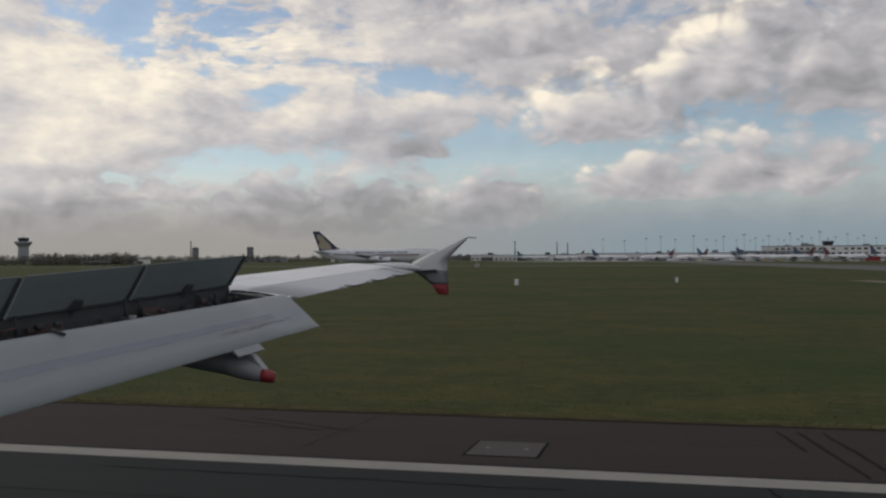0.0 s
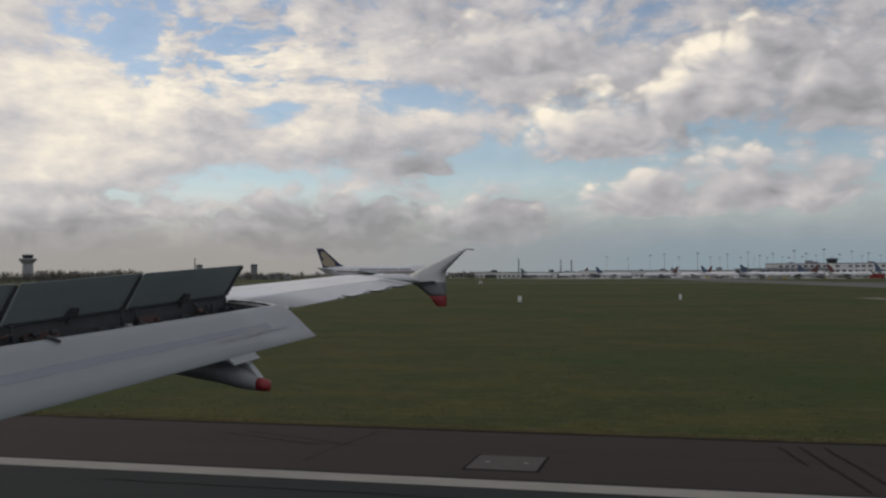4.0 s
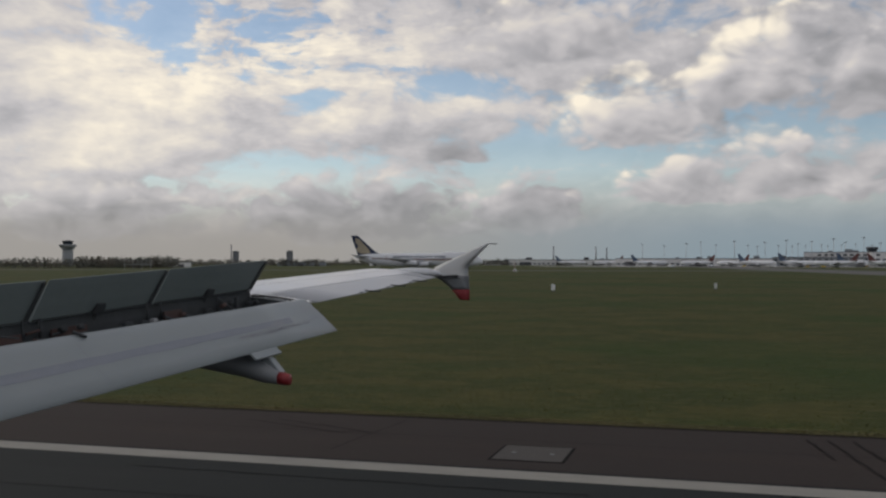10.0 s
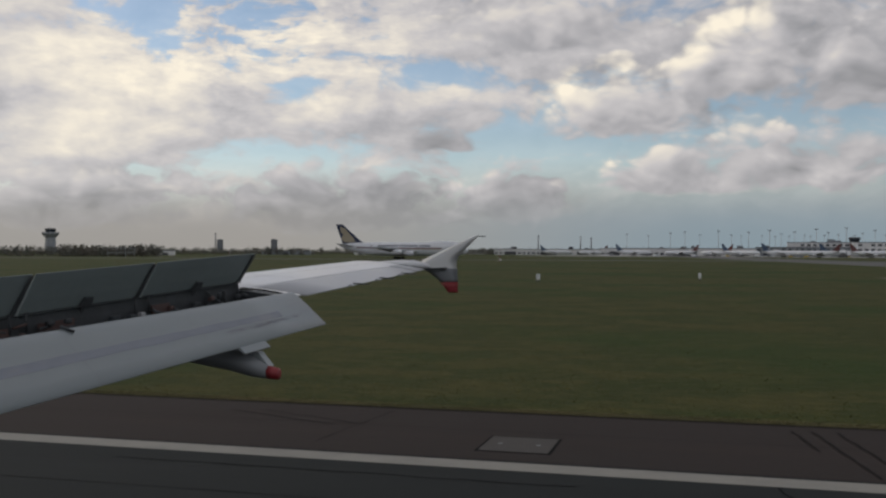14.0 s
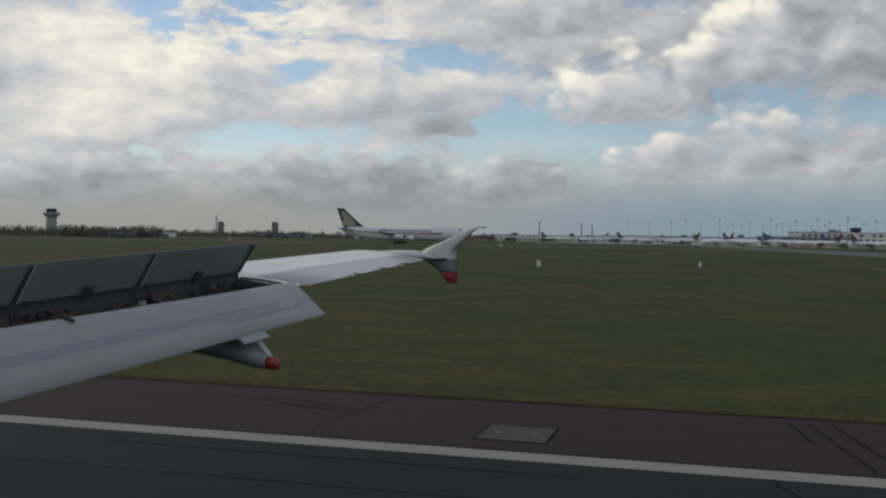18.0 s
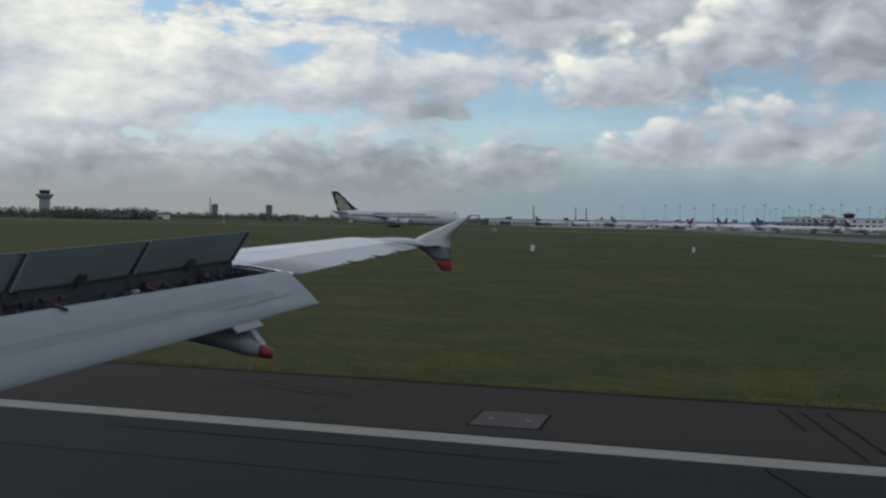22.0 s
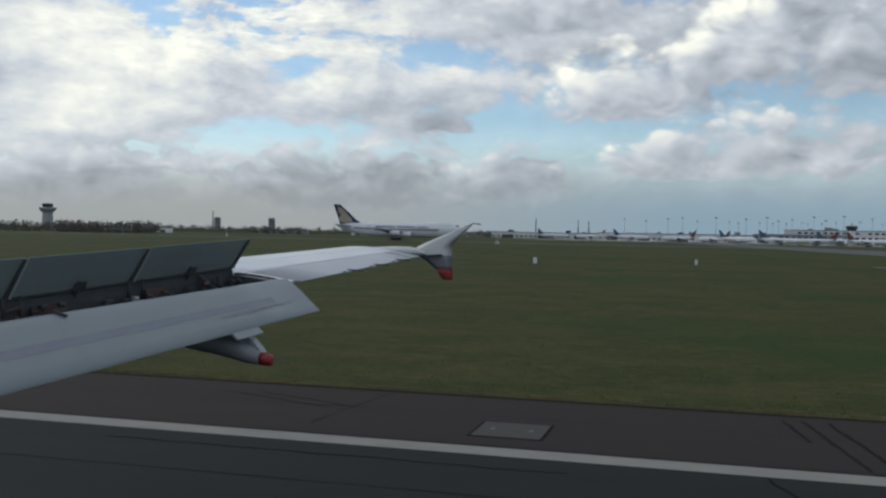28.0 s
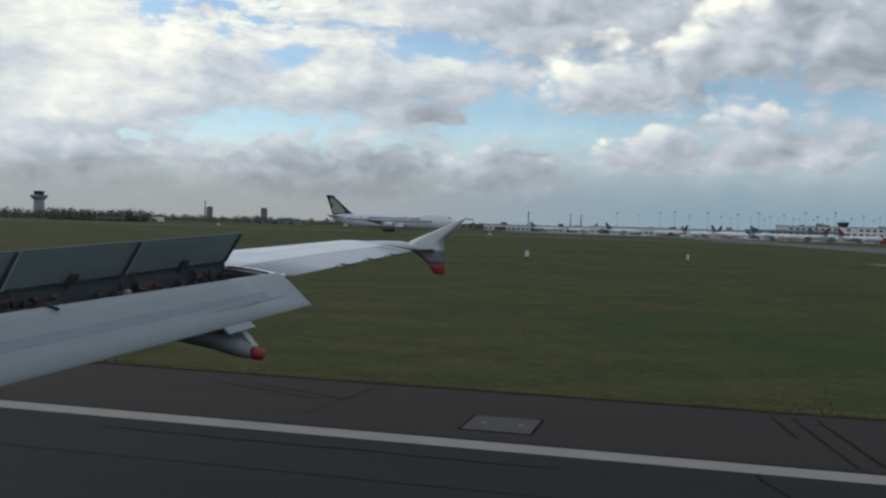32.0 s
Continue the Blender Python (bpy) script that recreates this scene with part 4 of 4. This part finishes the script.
for az, d, turn, src in ((-4.2, 1060, 20, small), (0.3, 1000, 150, small_white), (1.6, 960, -30, small), (5.6, 880, 170, small_white), (6.8, 930, 10, small), (8.3, 870, -15, small_white), (-6.5, 1180, 175, small_white),
                         (10.5, 860, 30, small), (13, 840, 165, small_white), (-8.6, 1250, 0, small)):
    x, y, _ = polar(az, d)
    copy_thing(src, pose(x, y, 0.02, 0, 0, turn))


# ---- apron, taxiways and far buildings ----
def strip(name, p, q, width, mat, z, label, category):
    p, q = Vector(p), Vector(q)
    n = (q - p).cross(Vector((0, 0, 1))).normalized() * width / 2
    me = slab([p - n, q - n, q + n, p + n], 0.2, (0, 0, 1))
    ob = tagged(part(name, me, mat), label, category, kind="structure")
    ob.location.z = z - 0.1
    return ob


strip("crossing_runway", (127, 20, 0), (-137, 1700, 0), 45, FAR_TARMAC, 0.012, "grey runway crossing the airfield towards the horizon", "runway")
strip("crossing_runway_line", (106, 20, 0), (-158, 1700, 0), 0.9, LINE, 0.02, "white edge line of the crossing runway", "road marking")
strip("taxiway", (-900, 470, 0), (900, 545, 0), 26, FAR_TARMAC, 0.008, "grey taxiway under the jumbo freighter", "taxiway")
strip("apron", (-160, 1085, 0), (1500, 800, 0), 330, APRON, 0.004, "pale concrete apron in front of the terminal", "apron")
strip("service_path", (74, VERGE, 0), (52, 78, 0), 4.5, PATHWAY, 0.014, "worn brown service path through the grass", "path")
strip("service_path", (52, 78, 0), (30, 190, 0), 4.0, PATHWAY, 0.013, "worn brown service path through the grass", "path")


def building(name, label, az, dist, turn, w, d, h, mat, bays=0, windows=0, roof_bits=0, category="building", parapet=ROOF):
    x, y, _ = polar(az, dist)
    t = thing(name, label, category, at=(x, y, 0), turn=turn)
    part("wall", box(-w / 2, w / 2, -d / 2, d / 2, 0, h, 0.05), mat, t)
    part("roof", box(-w / 2 - 0.3, w / 2 + 0.3, -d / 2 - 0.3, d / 2 + 0.3, h, h + 0.6, 0.05), parapet, t)
    rng = random.Random(int(w * 7 + h))
    if windows:
        rows = max(1, int(h // 4)) if windows > 1 else 1
        for r in range(rows):
            n = int(w // 6)
            for i in range(n):
                if rng.random() < 0.12:
                    continue
                x0 = -w / 2 + (i + 0.2) * w / n
                z0 = 1.2 + r * h / rows
                part("window", box(x0, x0 + w / n * 0.6, -d / 2 - 0.06, -d / 2 + 0.1, z0, z0 + min(1.9, h / rows * 0.5)), GLASS, t)
    for i in range(bays):
        x0 = -w / 2 + (i + 0.3) * w / bays
        part("door", box(x0, x0 + w / bays * 0.32, -d / 2 - 0.12, -d / 2 + 0.1, 0.1, min(5.0, h * 0.6), 0.03), ROOF, t)
    for i in range(roof_bits):
        x0 = -w / 2 + rng.uniform(0.05, 0.9) * w
        part("roof_plant", box(x0, x0 + rng.uniform(3, 8), -2, 3, h + 0.6, h + rng.uniform(1.8, 3.6), 0.05), rng.choice((ROOF, GREYWALL)), t)
    return t


building("terminal_building", "long low white terminal building with flat dark roof", 0.0, 1190, 2, 250, 40, 8, CLADDING, 7, 1, 5)
building("terminal_building", "long low white terminal pier with window row", -8.0, 1330, 6, 190, 30, 7, CLADDING, 4, 1, 4)
building("terminal_building", "white terminal building with glazed front", 8.0, 1090, -8, 150, 36, 14, CLADDING, 5, 2, 4)
building("pier_building", "grey glazed pier building with dark roof", 4.8, 1080, -5, 90, 26, 9, GREYWALL, 0, 2, 3)
building("hangar", "tall pale box-shaped hangar with panelled walls", 15.5, 1300, -14, 60, 50, 32, CLADDING, 3, 0, 1, "hangar", GREYWALL)
building("cargo_shed", "long teal-grey cargo shed with roof plant", 20.5, 1180, -18, 120, 40, 11, TEALWALL, 8, 0, 3, "shed")
building("service_building", "grey service building beside the apron", 26.5, 1050, -24, 100, 40, 12, GREYWALL, 5, 1, 4)
building("terminal_building", "white terminal building with dark doors", -13.0, 1500, 10, 160, 30, 6, CLADDING, 4, 1, 3)
building("low_shed", "low pale shed among the trees", -19.0, 1150, 15, 46, 16, 4.5, CLADDING, 3, 0, 1, "shed")
building("low_shed", "low grey shed beyond the grass", -24.0, 1100, 20, 52, 18, 4, GREYWALL, 3, 0, 0, "shed")
building("low_shed", "small white hut by the tree belt", -30.6, 900, 25, 14, 8, 4, CLADDING, 1, 0, 0, "shed")


def tower_block(az, dist, w, h, label):
    x, y, _ = polar(az, dist)
    t = thing("tower_block", label, "apartment block", at=(x, y, 0), turn=-az)
    part("wall", box(-w / 2, w / 2, -8, 8, 0, h, 0.1), HAZYWALL, t)
    part("roof", box(-w / 2, w / 2, -8, 8, h + 0.01, h + 0.8), ROOF, t)
    part("lift_house", box(-w * 0.2, w * 0.15, -3, 3, h + 0.8, h + 2.0), HAZYWALL, t)
    for r in range(int(h // 6)):
        for i in range(5):
            x0 = -w / 2 + (i + 0.2) * w / 5
            part("window", box(x0, x0 + w / 5 * 0.6, -8.06, -7.9, 2 + r * 6, 4.6 + r * 6), GLASS, t)


tower_block(-27.7, 2500, 15, 30, "haze-grey tower block standing on the horizon")
tower_block(-24.7, 2500, 16, 31, "haze-grey slab tower block beyond the trees")


def control_tower(az, dist):
    x, y, _ = polar(az, dist)
    t = thing("control_tower", "pale concrete control tower with a flared dark-glazed cab", "control tower", at=(x, y, 0))
    ring = lambda r, z, k=12: [Vector((r * math.cos(2 * math.pi * i / k), r * math.sin(2 * math.pi * i / k), z)) for i in range(k)]
    part("shaft", loft([ring(7.6, 0), ring(7.2, 14), ring(6.6, 21)], smooth=False), TOWERWALL, t)
    part("flared_deck", loft([ring(6.8, 21), ring(11.2, 26), ring(11.4, 28), ring(10.6, 28.4)], smooth=False), TOWERWALL, t)
    cab = part("cab_glazing", loft([ring(6.0, 28.4), ring(7.0, 32.2)], smooth=False), GLASS, t, "dark sloping cab glass")
    for i in range(12):
        a0 = 2 * math.pi * i / 12
        part("mullion", rod((6.05 * math.cos(a0), 6.05 * math.sin(a0), 28.4), (7.05 * math.cos(a0), 7.05 * math.sin(a0), 32.2), 0.15, 6), ROOF, cab)
    part("cab_roof", loft([ring(7.4, 32.2), ring(7.2, 33.2), ring(3.0, 33.8)], smooth=False), ROOF, t)
    part("aerial", rod((0, 0, 33.5), (0, 0, 38), 0.12, 6), GALV, t)
    for i in range(6):
        a0 = 2 * math.pi * i / 6
        part("rail_post", rod((11.1 * math.cos(a0), 11.1 * math.sin(a0), 28.2), (11.1 * math.cos(a0), 11.1 * math.sin(a0), 29.4), 0.08, 5), GALV, t)


control_tower(-36.6, 1450)
# apron tower near the terminal
x, y, _ = polar(7.4, 1000)
apron_tower = thing("apron_control_cab", "small dark-glazed apron control cab on a white stem", "control tower", at=(x, y, 0))
ring = lambda r, z: [Vector((r * math.cos(2 * math.pi * i / 10), r * math.sin(2 * math.pi * i / 10), z)) for i in range(10)]
part("stem", loft([ring(3.2, 0), ring(3.0, 14)]), CLADDING, apron_tower)
part("cab", loft([ring(4.0, 14), ring(5.6, 17.5)], smooth=False), GLASS, apron_tower)
part("cab_roof", loft([ring(5.8, 17.5), ring(4.5, 18.4)], smooth=False), ROOF, apron_tower)


def light_mast(h, label):
    t = thing("apron_light_mast", label, "light mast", "apron light masts")
    part("pole", rod((0, 0, 0), (0, 0, h), 0.32, 8, 0.20), GALV, t)
    crown = part("head_frame", box(-1.5, 1.5, -0.4, 0.4, h - 0.2, h + 0.15, 0.03), GALV, t)
    for i in range(5):
        part("floodlight", box(-1.45 + i * 0.6, -1.0 + i * 0.6, -0.6, 0.15, h - 0.6, h - 0.2, 0.04), ROOF, crown)
    part("base", box(-0.8, 0.8, -0.8, 0.8, 0, 0.7, 0.05), CONCRETE, t)
    return t


mast = light_mast(25.0, "tall galvanised apron light mast with a floodlight head")
rng = random.Random(21)
spots = [(-4.6, 1180), (-2.2, 1120), (-0.6, 1240), (0.4, 1020), (1.1, 1260), (2.0, 1080), (2.7, 1300), (3.1, 980), (3.7, 1180), (4.4, 1060), (4.9, 1260), (5.5, 940),
         (6.1, 1100), (6.6, 1220), (7.0, 900), (7.8, 1160), (8.4, 1010), (9.2, 1090), (10.4, 960), (11.7, 1130), (13.1, 1020), (15, 1080), (18, 960), (22, 1010), (27, 940), (-7.2, 1380), (-9.6, 1450),
         (-3.4, 1290), (-1.4, 1050), (1.6, 1340), (3.4, 1360), (4.1, 1330), (5.2, 1350), (5.9, 1290), (7.4, 1310), (8.9, 1270), (9.8, 1240), (10.9, 1220), (12.4, 1260)]
x, y, _ = polar(*spots[0])
mast.matrix_basis = pose(x, y, 0, 0, 0, rng.uniform(-40, 40))
for az, d in spots[1:]:
    x, y, _ = polar(az, d)
    copy_thing(mast, pose(x, y, 0, 0, 0, rng.uniform(-60, 60)))

# two thin stacks and a mast cluster on the skyline
for az, d, h in ((-27.95, 1800, 34), (-9.6, 1900, 34), (-7.2, 1900, 30), (-6.6, 1900, 30)):
    x, y, _ = polar(az, d)
    st = thing("chimney", "thin haze-grey chimney on the skyline", "chimney", at=(x, y, 0))
    part("stack", rod((0, 0, 0), (0, 0, h), 1.5, 10, 1.0), HAZYWALL, st)
    part("rim", rod((0, 0, h), (0, 0, h + 0.8), 1.3, 10), ROOF, st)


# ---- small airfield things ----
def marker_board(x, y, label, group="white boards on the grass", face=WHITE, w=0.62, h=1.15, d=0.42, legs=2):
    t = thing("marker_board", label, "marker board", group, at=(x, y, 0))
    part("panel", box(-w / 2, w / 2, -d / 2, d / 2, 0.28, 0.28 + h, 0.03), face, t)
    for sx in (-1, 1):
        part("leg", rod((sx * w * 0.35, 0, 0), (sx * w * 0.35, 0, 0.3), 0.035, 6), GALV, t)
    part("foot_slab", box(-w * 0.8, w * 0.8, -d, d, 0, 0.06, 0.01), CONCRETE, t)
    return t


marker_board(*polar(-9.6, 150)[:2], "white marker board standing in the grass", w=0.5, h=0.85)
marker_board(*polar(-0.6, 165)[:2], "narrow white marker board standing in the grass", w=0.40, h=0.8)


def mandatory_sign(x, y, w, h, face, label, bars, turn=0):
    t = thing("airfield_sign", label, "sign", at=(x, y, 0), turn=turn)
    part("case", box(-w / 2, w / 2, -0.14, 0.14, 0.35, 0.35 + h, 0.02), PALE, t)
    part("face", box(-w / 2 + 0.06, w / 2 - 0.06, -0.16, -0.1, 0.42, 0.28 + h), face, t)
    for i in range(bars):
        x0 = -w * 0.34 + i * w * 0.68 / bars
        part("letter_bar", box(x0, x0 + w * 0.45 / bars, -0.18, -0.15, 0.55, 0.15 + h), WHITE if face is RED else ROOF, t)
    for sx in (-1, 1):
        part("leg", rod((sx * w * 0.36, 0, 0), (sx * w * 0.36, 0, 0.4), 0.04, 6), GALV, t)
    part("foot_slab", box(-w * 0.7, w * 0.7, -0.6, 0.6, 0, 0.05, 0.01), CONCRETE, t)


mandatory_sign(285, 41, 1.5, 1.0, RED, "red illuminated runway sign on a concrete foot", 5)
mandatory_sign(118, 122, 3.2, 0.9, YELLOW, "wide yellow taxiway direction sign in the grass", 6, 12)
mandatory_sign(100, 78, 2.6, 0.9, PALE, "back of a grey airfield sign in the grass", 0, 8)
mandatory_sign(48, 37, 0.8, 1.0, YELLOW, "small yellow airfield sign in the grass", 2)
marker_board(128, 41, "white instrument cabinet with side posts in the grass", w=1.0, h=1.0)
marker_board(58, 38, "white slatted post board beside the runway verge", w=0.5)


def obstacle_mast(x, y, h, label):
    t = thing("obstacle_mast", label, "mast", at=(x, y, 0))
    for i in range(6):
        part("band", rod((0, 0, 0.9 + h * i / 6), (0, 0, 0.9 + h * (i + 1) / 6 - 0.004), 0.16, 8), RED if i % 2 else WHITE, t)
    hut = part("equipment_box", box(-0.7, 0.7, -0.5, 0.5, 0.0, 0.9, 0.03), WHITE, t)
    part("box_door", box(-0.3, 0.3, -0.53, -0.505, 0.1, 0.8, 0.01), RED, hut)
    return t


obstacle_mast(*polar(-11.8, 470)[:2], 4.6, "thin red and white banded mast on an equipment box")
obstacle_mast(*polar(-27.2, 640)[:2], 3.4, "short red and white banded mast beside the tree belt")


def antenna_gantry(x, y, turn):
    t = thing("antenna_gantry", "row of spindly landing aid antennas on a low gantry", "antenna", "landing aid antennas", at=(x, y, 0), turn=turn)
    part("beam", box(-9, 9, -0.25, 0.25, 2.6, 2.95, 0.03), GALV, t)
    for i in range(4):
        part("leg", rod((-8.4 + i * 5.6, 0, 0), (-8.4 + i * 5.6, 0, 2.6), 0.14, 6), GALV, t)
    for i in range(7):
        boom = part("aerial_mast", rod((-8.4 + i * 2.8, 0, 2.95), (-8.4 + i * 2.8, 0, 6.2), 0.09, 6), GALV, t)
        part("dipole", rod((-9.3 + i * 2.8, 0, 5.9), (-7.5 + i * 2.8, 0, 5.9), 0.08, 6), GALV, boom)


antenna_gantry(*polar(-33.0, 690)[:2], 25)
antenna_gantry(*polar(-6.0, 760)[:2], -8)


def light_base(x, y, turn):
    t = thing("approach_light_base", "broken white light fitting on a concrete base in the grass", "airfield light", "light bases in the grass", at=(x, y, 0), turn=turn)
    part("concrete_base", box(-0.55, 0.55, -0.4, 0.4, 0.0, 0.12, 0.03), CONCRETE, t)
    part("stem", rod((0, 0, 0.1), (0.04, 0, 0.42), 0.05, 8), GALV, t)
    head = part("lamp_housing", rod((0.02, -0.12, 0.46), (0.10, 0.16, 0.56), 0.15, 12, 0.11), WHITE, t)
    part("lens", rod((0.015, -0.135, 0.455), (0.02, -0.121, 0.46), 0.12, 12), GLASS, head)


light_base(-88, 39, 15)
light_base(-104, 38, -20)


# ---- tree belts on the skyline ----
def tree_belt(name, rows, label, seed):
    rs = np.random.RandomState(seed)
    verts, faces = [], []

    def tri(c, s):
        d = rs.normal(size=(3, 3)) * s
        k = len(verts)
        verts.extend((c + d).tolist())
        faces.append((k, k + 1, k + 2))

    trunks = []
    for az0, az1, d0, d1, step, hmin, hmax in rows:
        az = az0
        while az < az1:
            d = rs.uniform(d0, d1)
            h = rs.uniform(hmin, hmax)
            base = np.array(polar(az, d))
            trunks.append((base, h))
            cw = h * rs.uniform(0.28, 0.45)
            for _ in range(110):
                v = rs.normal(size=3)
                v /= np.linalg.norm(v)
                rad = rs.uniform(0.45, 1.0)
                c = base + np.array([v[0] * cw * rad, v[1] * cw * rad, h * 0.50 + v[2] * h * 0.50 * rad])
                tri(c, h * 0.065)
            az += step * rs.uniform(0.6, 1.4) * math.degrees(1.0 / d)
    me = bpy.data.meshes.new(name)
    me.from_pydata(verts, [], faces)
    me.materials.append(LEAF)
    tagged(new(name, me), label, "trees", kind="stuff")
    tv, tf = [], []
    for base, h in trunks:
        k = len(tv)
        r = h * 0.03
        for z, s in ((0, 1.0), (h * 0.7, 0.4)):
            tv += [tuple(base + np.array([r * s * math.cos(q), r * s * math.sin(q), z])) for q in (0, 2.09, 4.19)]
        tf += [(k, k + 1, k + 4, k + 3), (k + 1, k + 2, k + 5, k + 4), (k + 2, k, k + 3, k + 5)]
    me = bpy.data.meshes.new(name + "_trunks")
    me.from_pydata(tv, [], tf)
    me.materials.append(BARK)
    tagged(new(name + "_trunks", me), "bare lower trunks of the far tree belt", "trees", kind="stuff")


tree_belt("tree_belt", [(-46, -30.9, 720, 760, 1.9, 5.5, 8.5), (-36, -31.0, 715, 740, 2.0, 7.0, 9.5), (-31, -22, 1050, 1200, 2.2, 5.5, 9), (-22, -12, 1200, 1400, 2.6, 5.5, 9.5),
                        (-13, -3, 1400, 1600, 3.2, 6, 10), (-3, 10, 1500, 1700, 5, 6, 10), (10, 30, 1400, 1600, 14, 8, 13)], "line of autumn trees along the horizon, paled as by haze", 4)

building("equipment_shelter", "low grey-green equipment shelter in the grass", 13.5, 330, -10, 24, 6, 5, TEALWALL, 3, 0, 0, "shed")


# ---- apron traffic ----
def van(label, mat, length=5.4, height=2.3, beacon=False):
    t = thing("service_vehicle", label, "vehicle", "vehicles on the apron")
    body = loft([[Vector((x, y, z)) for y, z in ((-1, 0.45), (1, 0.45), (1, top), (-1, top))] for x, top in
                 ((-length / 2, height), (length * 0.22, height), (length * 0.36, height * 0.62), (length / 2, height * 0.55))], smooth=False)
    part("body", body, mat, t)
    part("windscreen", box(length * 0.25, length * 0.35, -0.85, 0.85, height * 0.62, height * 0.9, 0.03), GLASS, t)
    for sx in (-0.32, 0.32):
        for sy in (-0.95, 0.95):
            part("wheel", rod((length * sx, sy - 0.12, 0.38), (length * sx, sy + 0.12, 0.38), 0.38, 12), RUBBER, t)
    if beacon:
        part("beacon", rod((0, 0, height), (0, 0, height + 0.25), 0.14, 8), YELLOW, t)
    return t


white_van = van("white service van parked on the apron", WHITE, beacon=True)
fire_truck = van("large red airport fire truck beside the apron", RED, 11.0, 3.6, True)
yellow_tug = van("low yellow baggage tug on the apron", YELLOW, 3.4, 1.5)
for ob, az, d, turn in ((white_van, 2.5, 890, 20), (fire_truck, 9.6, 820, 175), (yellow_tug, 5.0, 850, 60)):
    x, y, _ = polar(az, d)
    ob.matrix_basis = pose(x, y, 0.02, 0, 0, turn)
rng = random.Random(8)
for az in (-3.0, -0.9, 0.9, 3.3, 4.2, 6.1, 7.1, 8.8, 11.5, 14.0):
    x, y, _ = polar(az, rng.uniform(830, 960))
    copy_thing(rng.choice((white_van, white_van, yellow_tug)), pose(x, y, 0.02, 0, 0, rng.uniform(0, 360)))


def jet_bridge(az, dist, turn):
    x, y, _ = polar(az, dist)
    t = thing("jet_bridge", "grey boarding bridge reaching from the terminal to a stand", "boarding bridge", "boarding bridges", at=(x, y, 0), turn=turn)
    part("tunnel", box(-1.5, 1.5, -16, 10, 3.6, 6.4, 0.1), GREYWALL, t)
    part("cab", box(-2.2, 2.2, -20, -16, 3.3, 6.6, 0.15), CLADDING, t)
    part("rotunda", rod((0, 10, 0), (0, 10, 7), 2.6, 14), GREYWALL, t)
    for sx in (-1, 1):
        part("drive_column", rod((sx * 1.3, -13, 0), (sx * 1.3, -13, 3.6), 0.3, 8), GALV, t)
    part("bogie", box(-1.9, 1.9, -13.6, -12.4, 0, 0.9, 0.05), RUBBER, t)


for az, d, turn in ((-1.2, 1130, 8), (1.2, 1130, -6), (3.2, 1060, 10), (6.9, 1050, -12), (8.9, 1040, 4)):
    jet_bridge(az, d, turn)
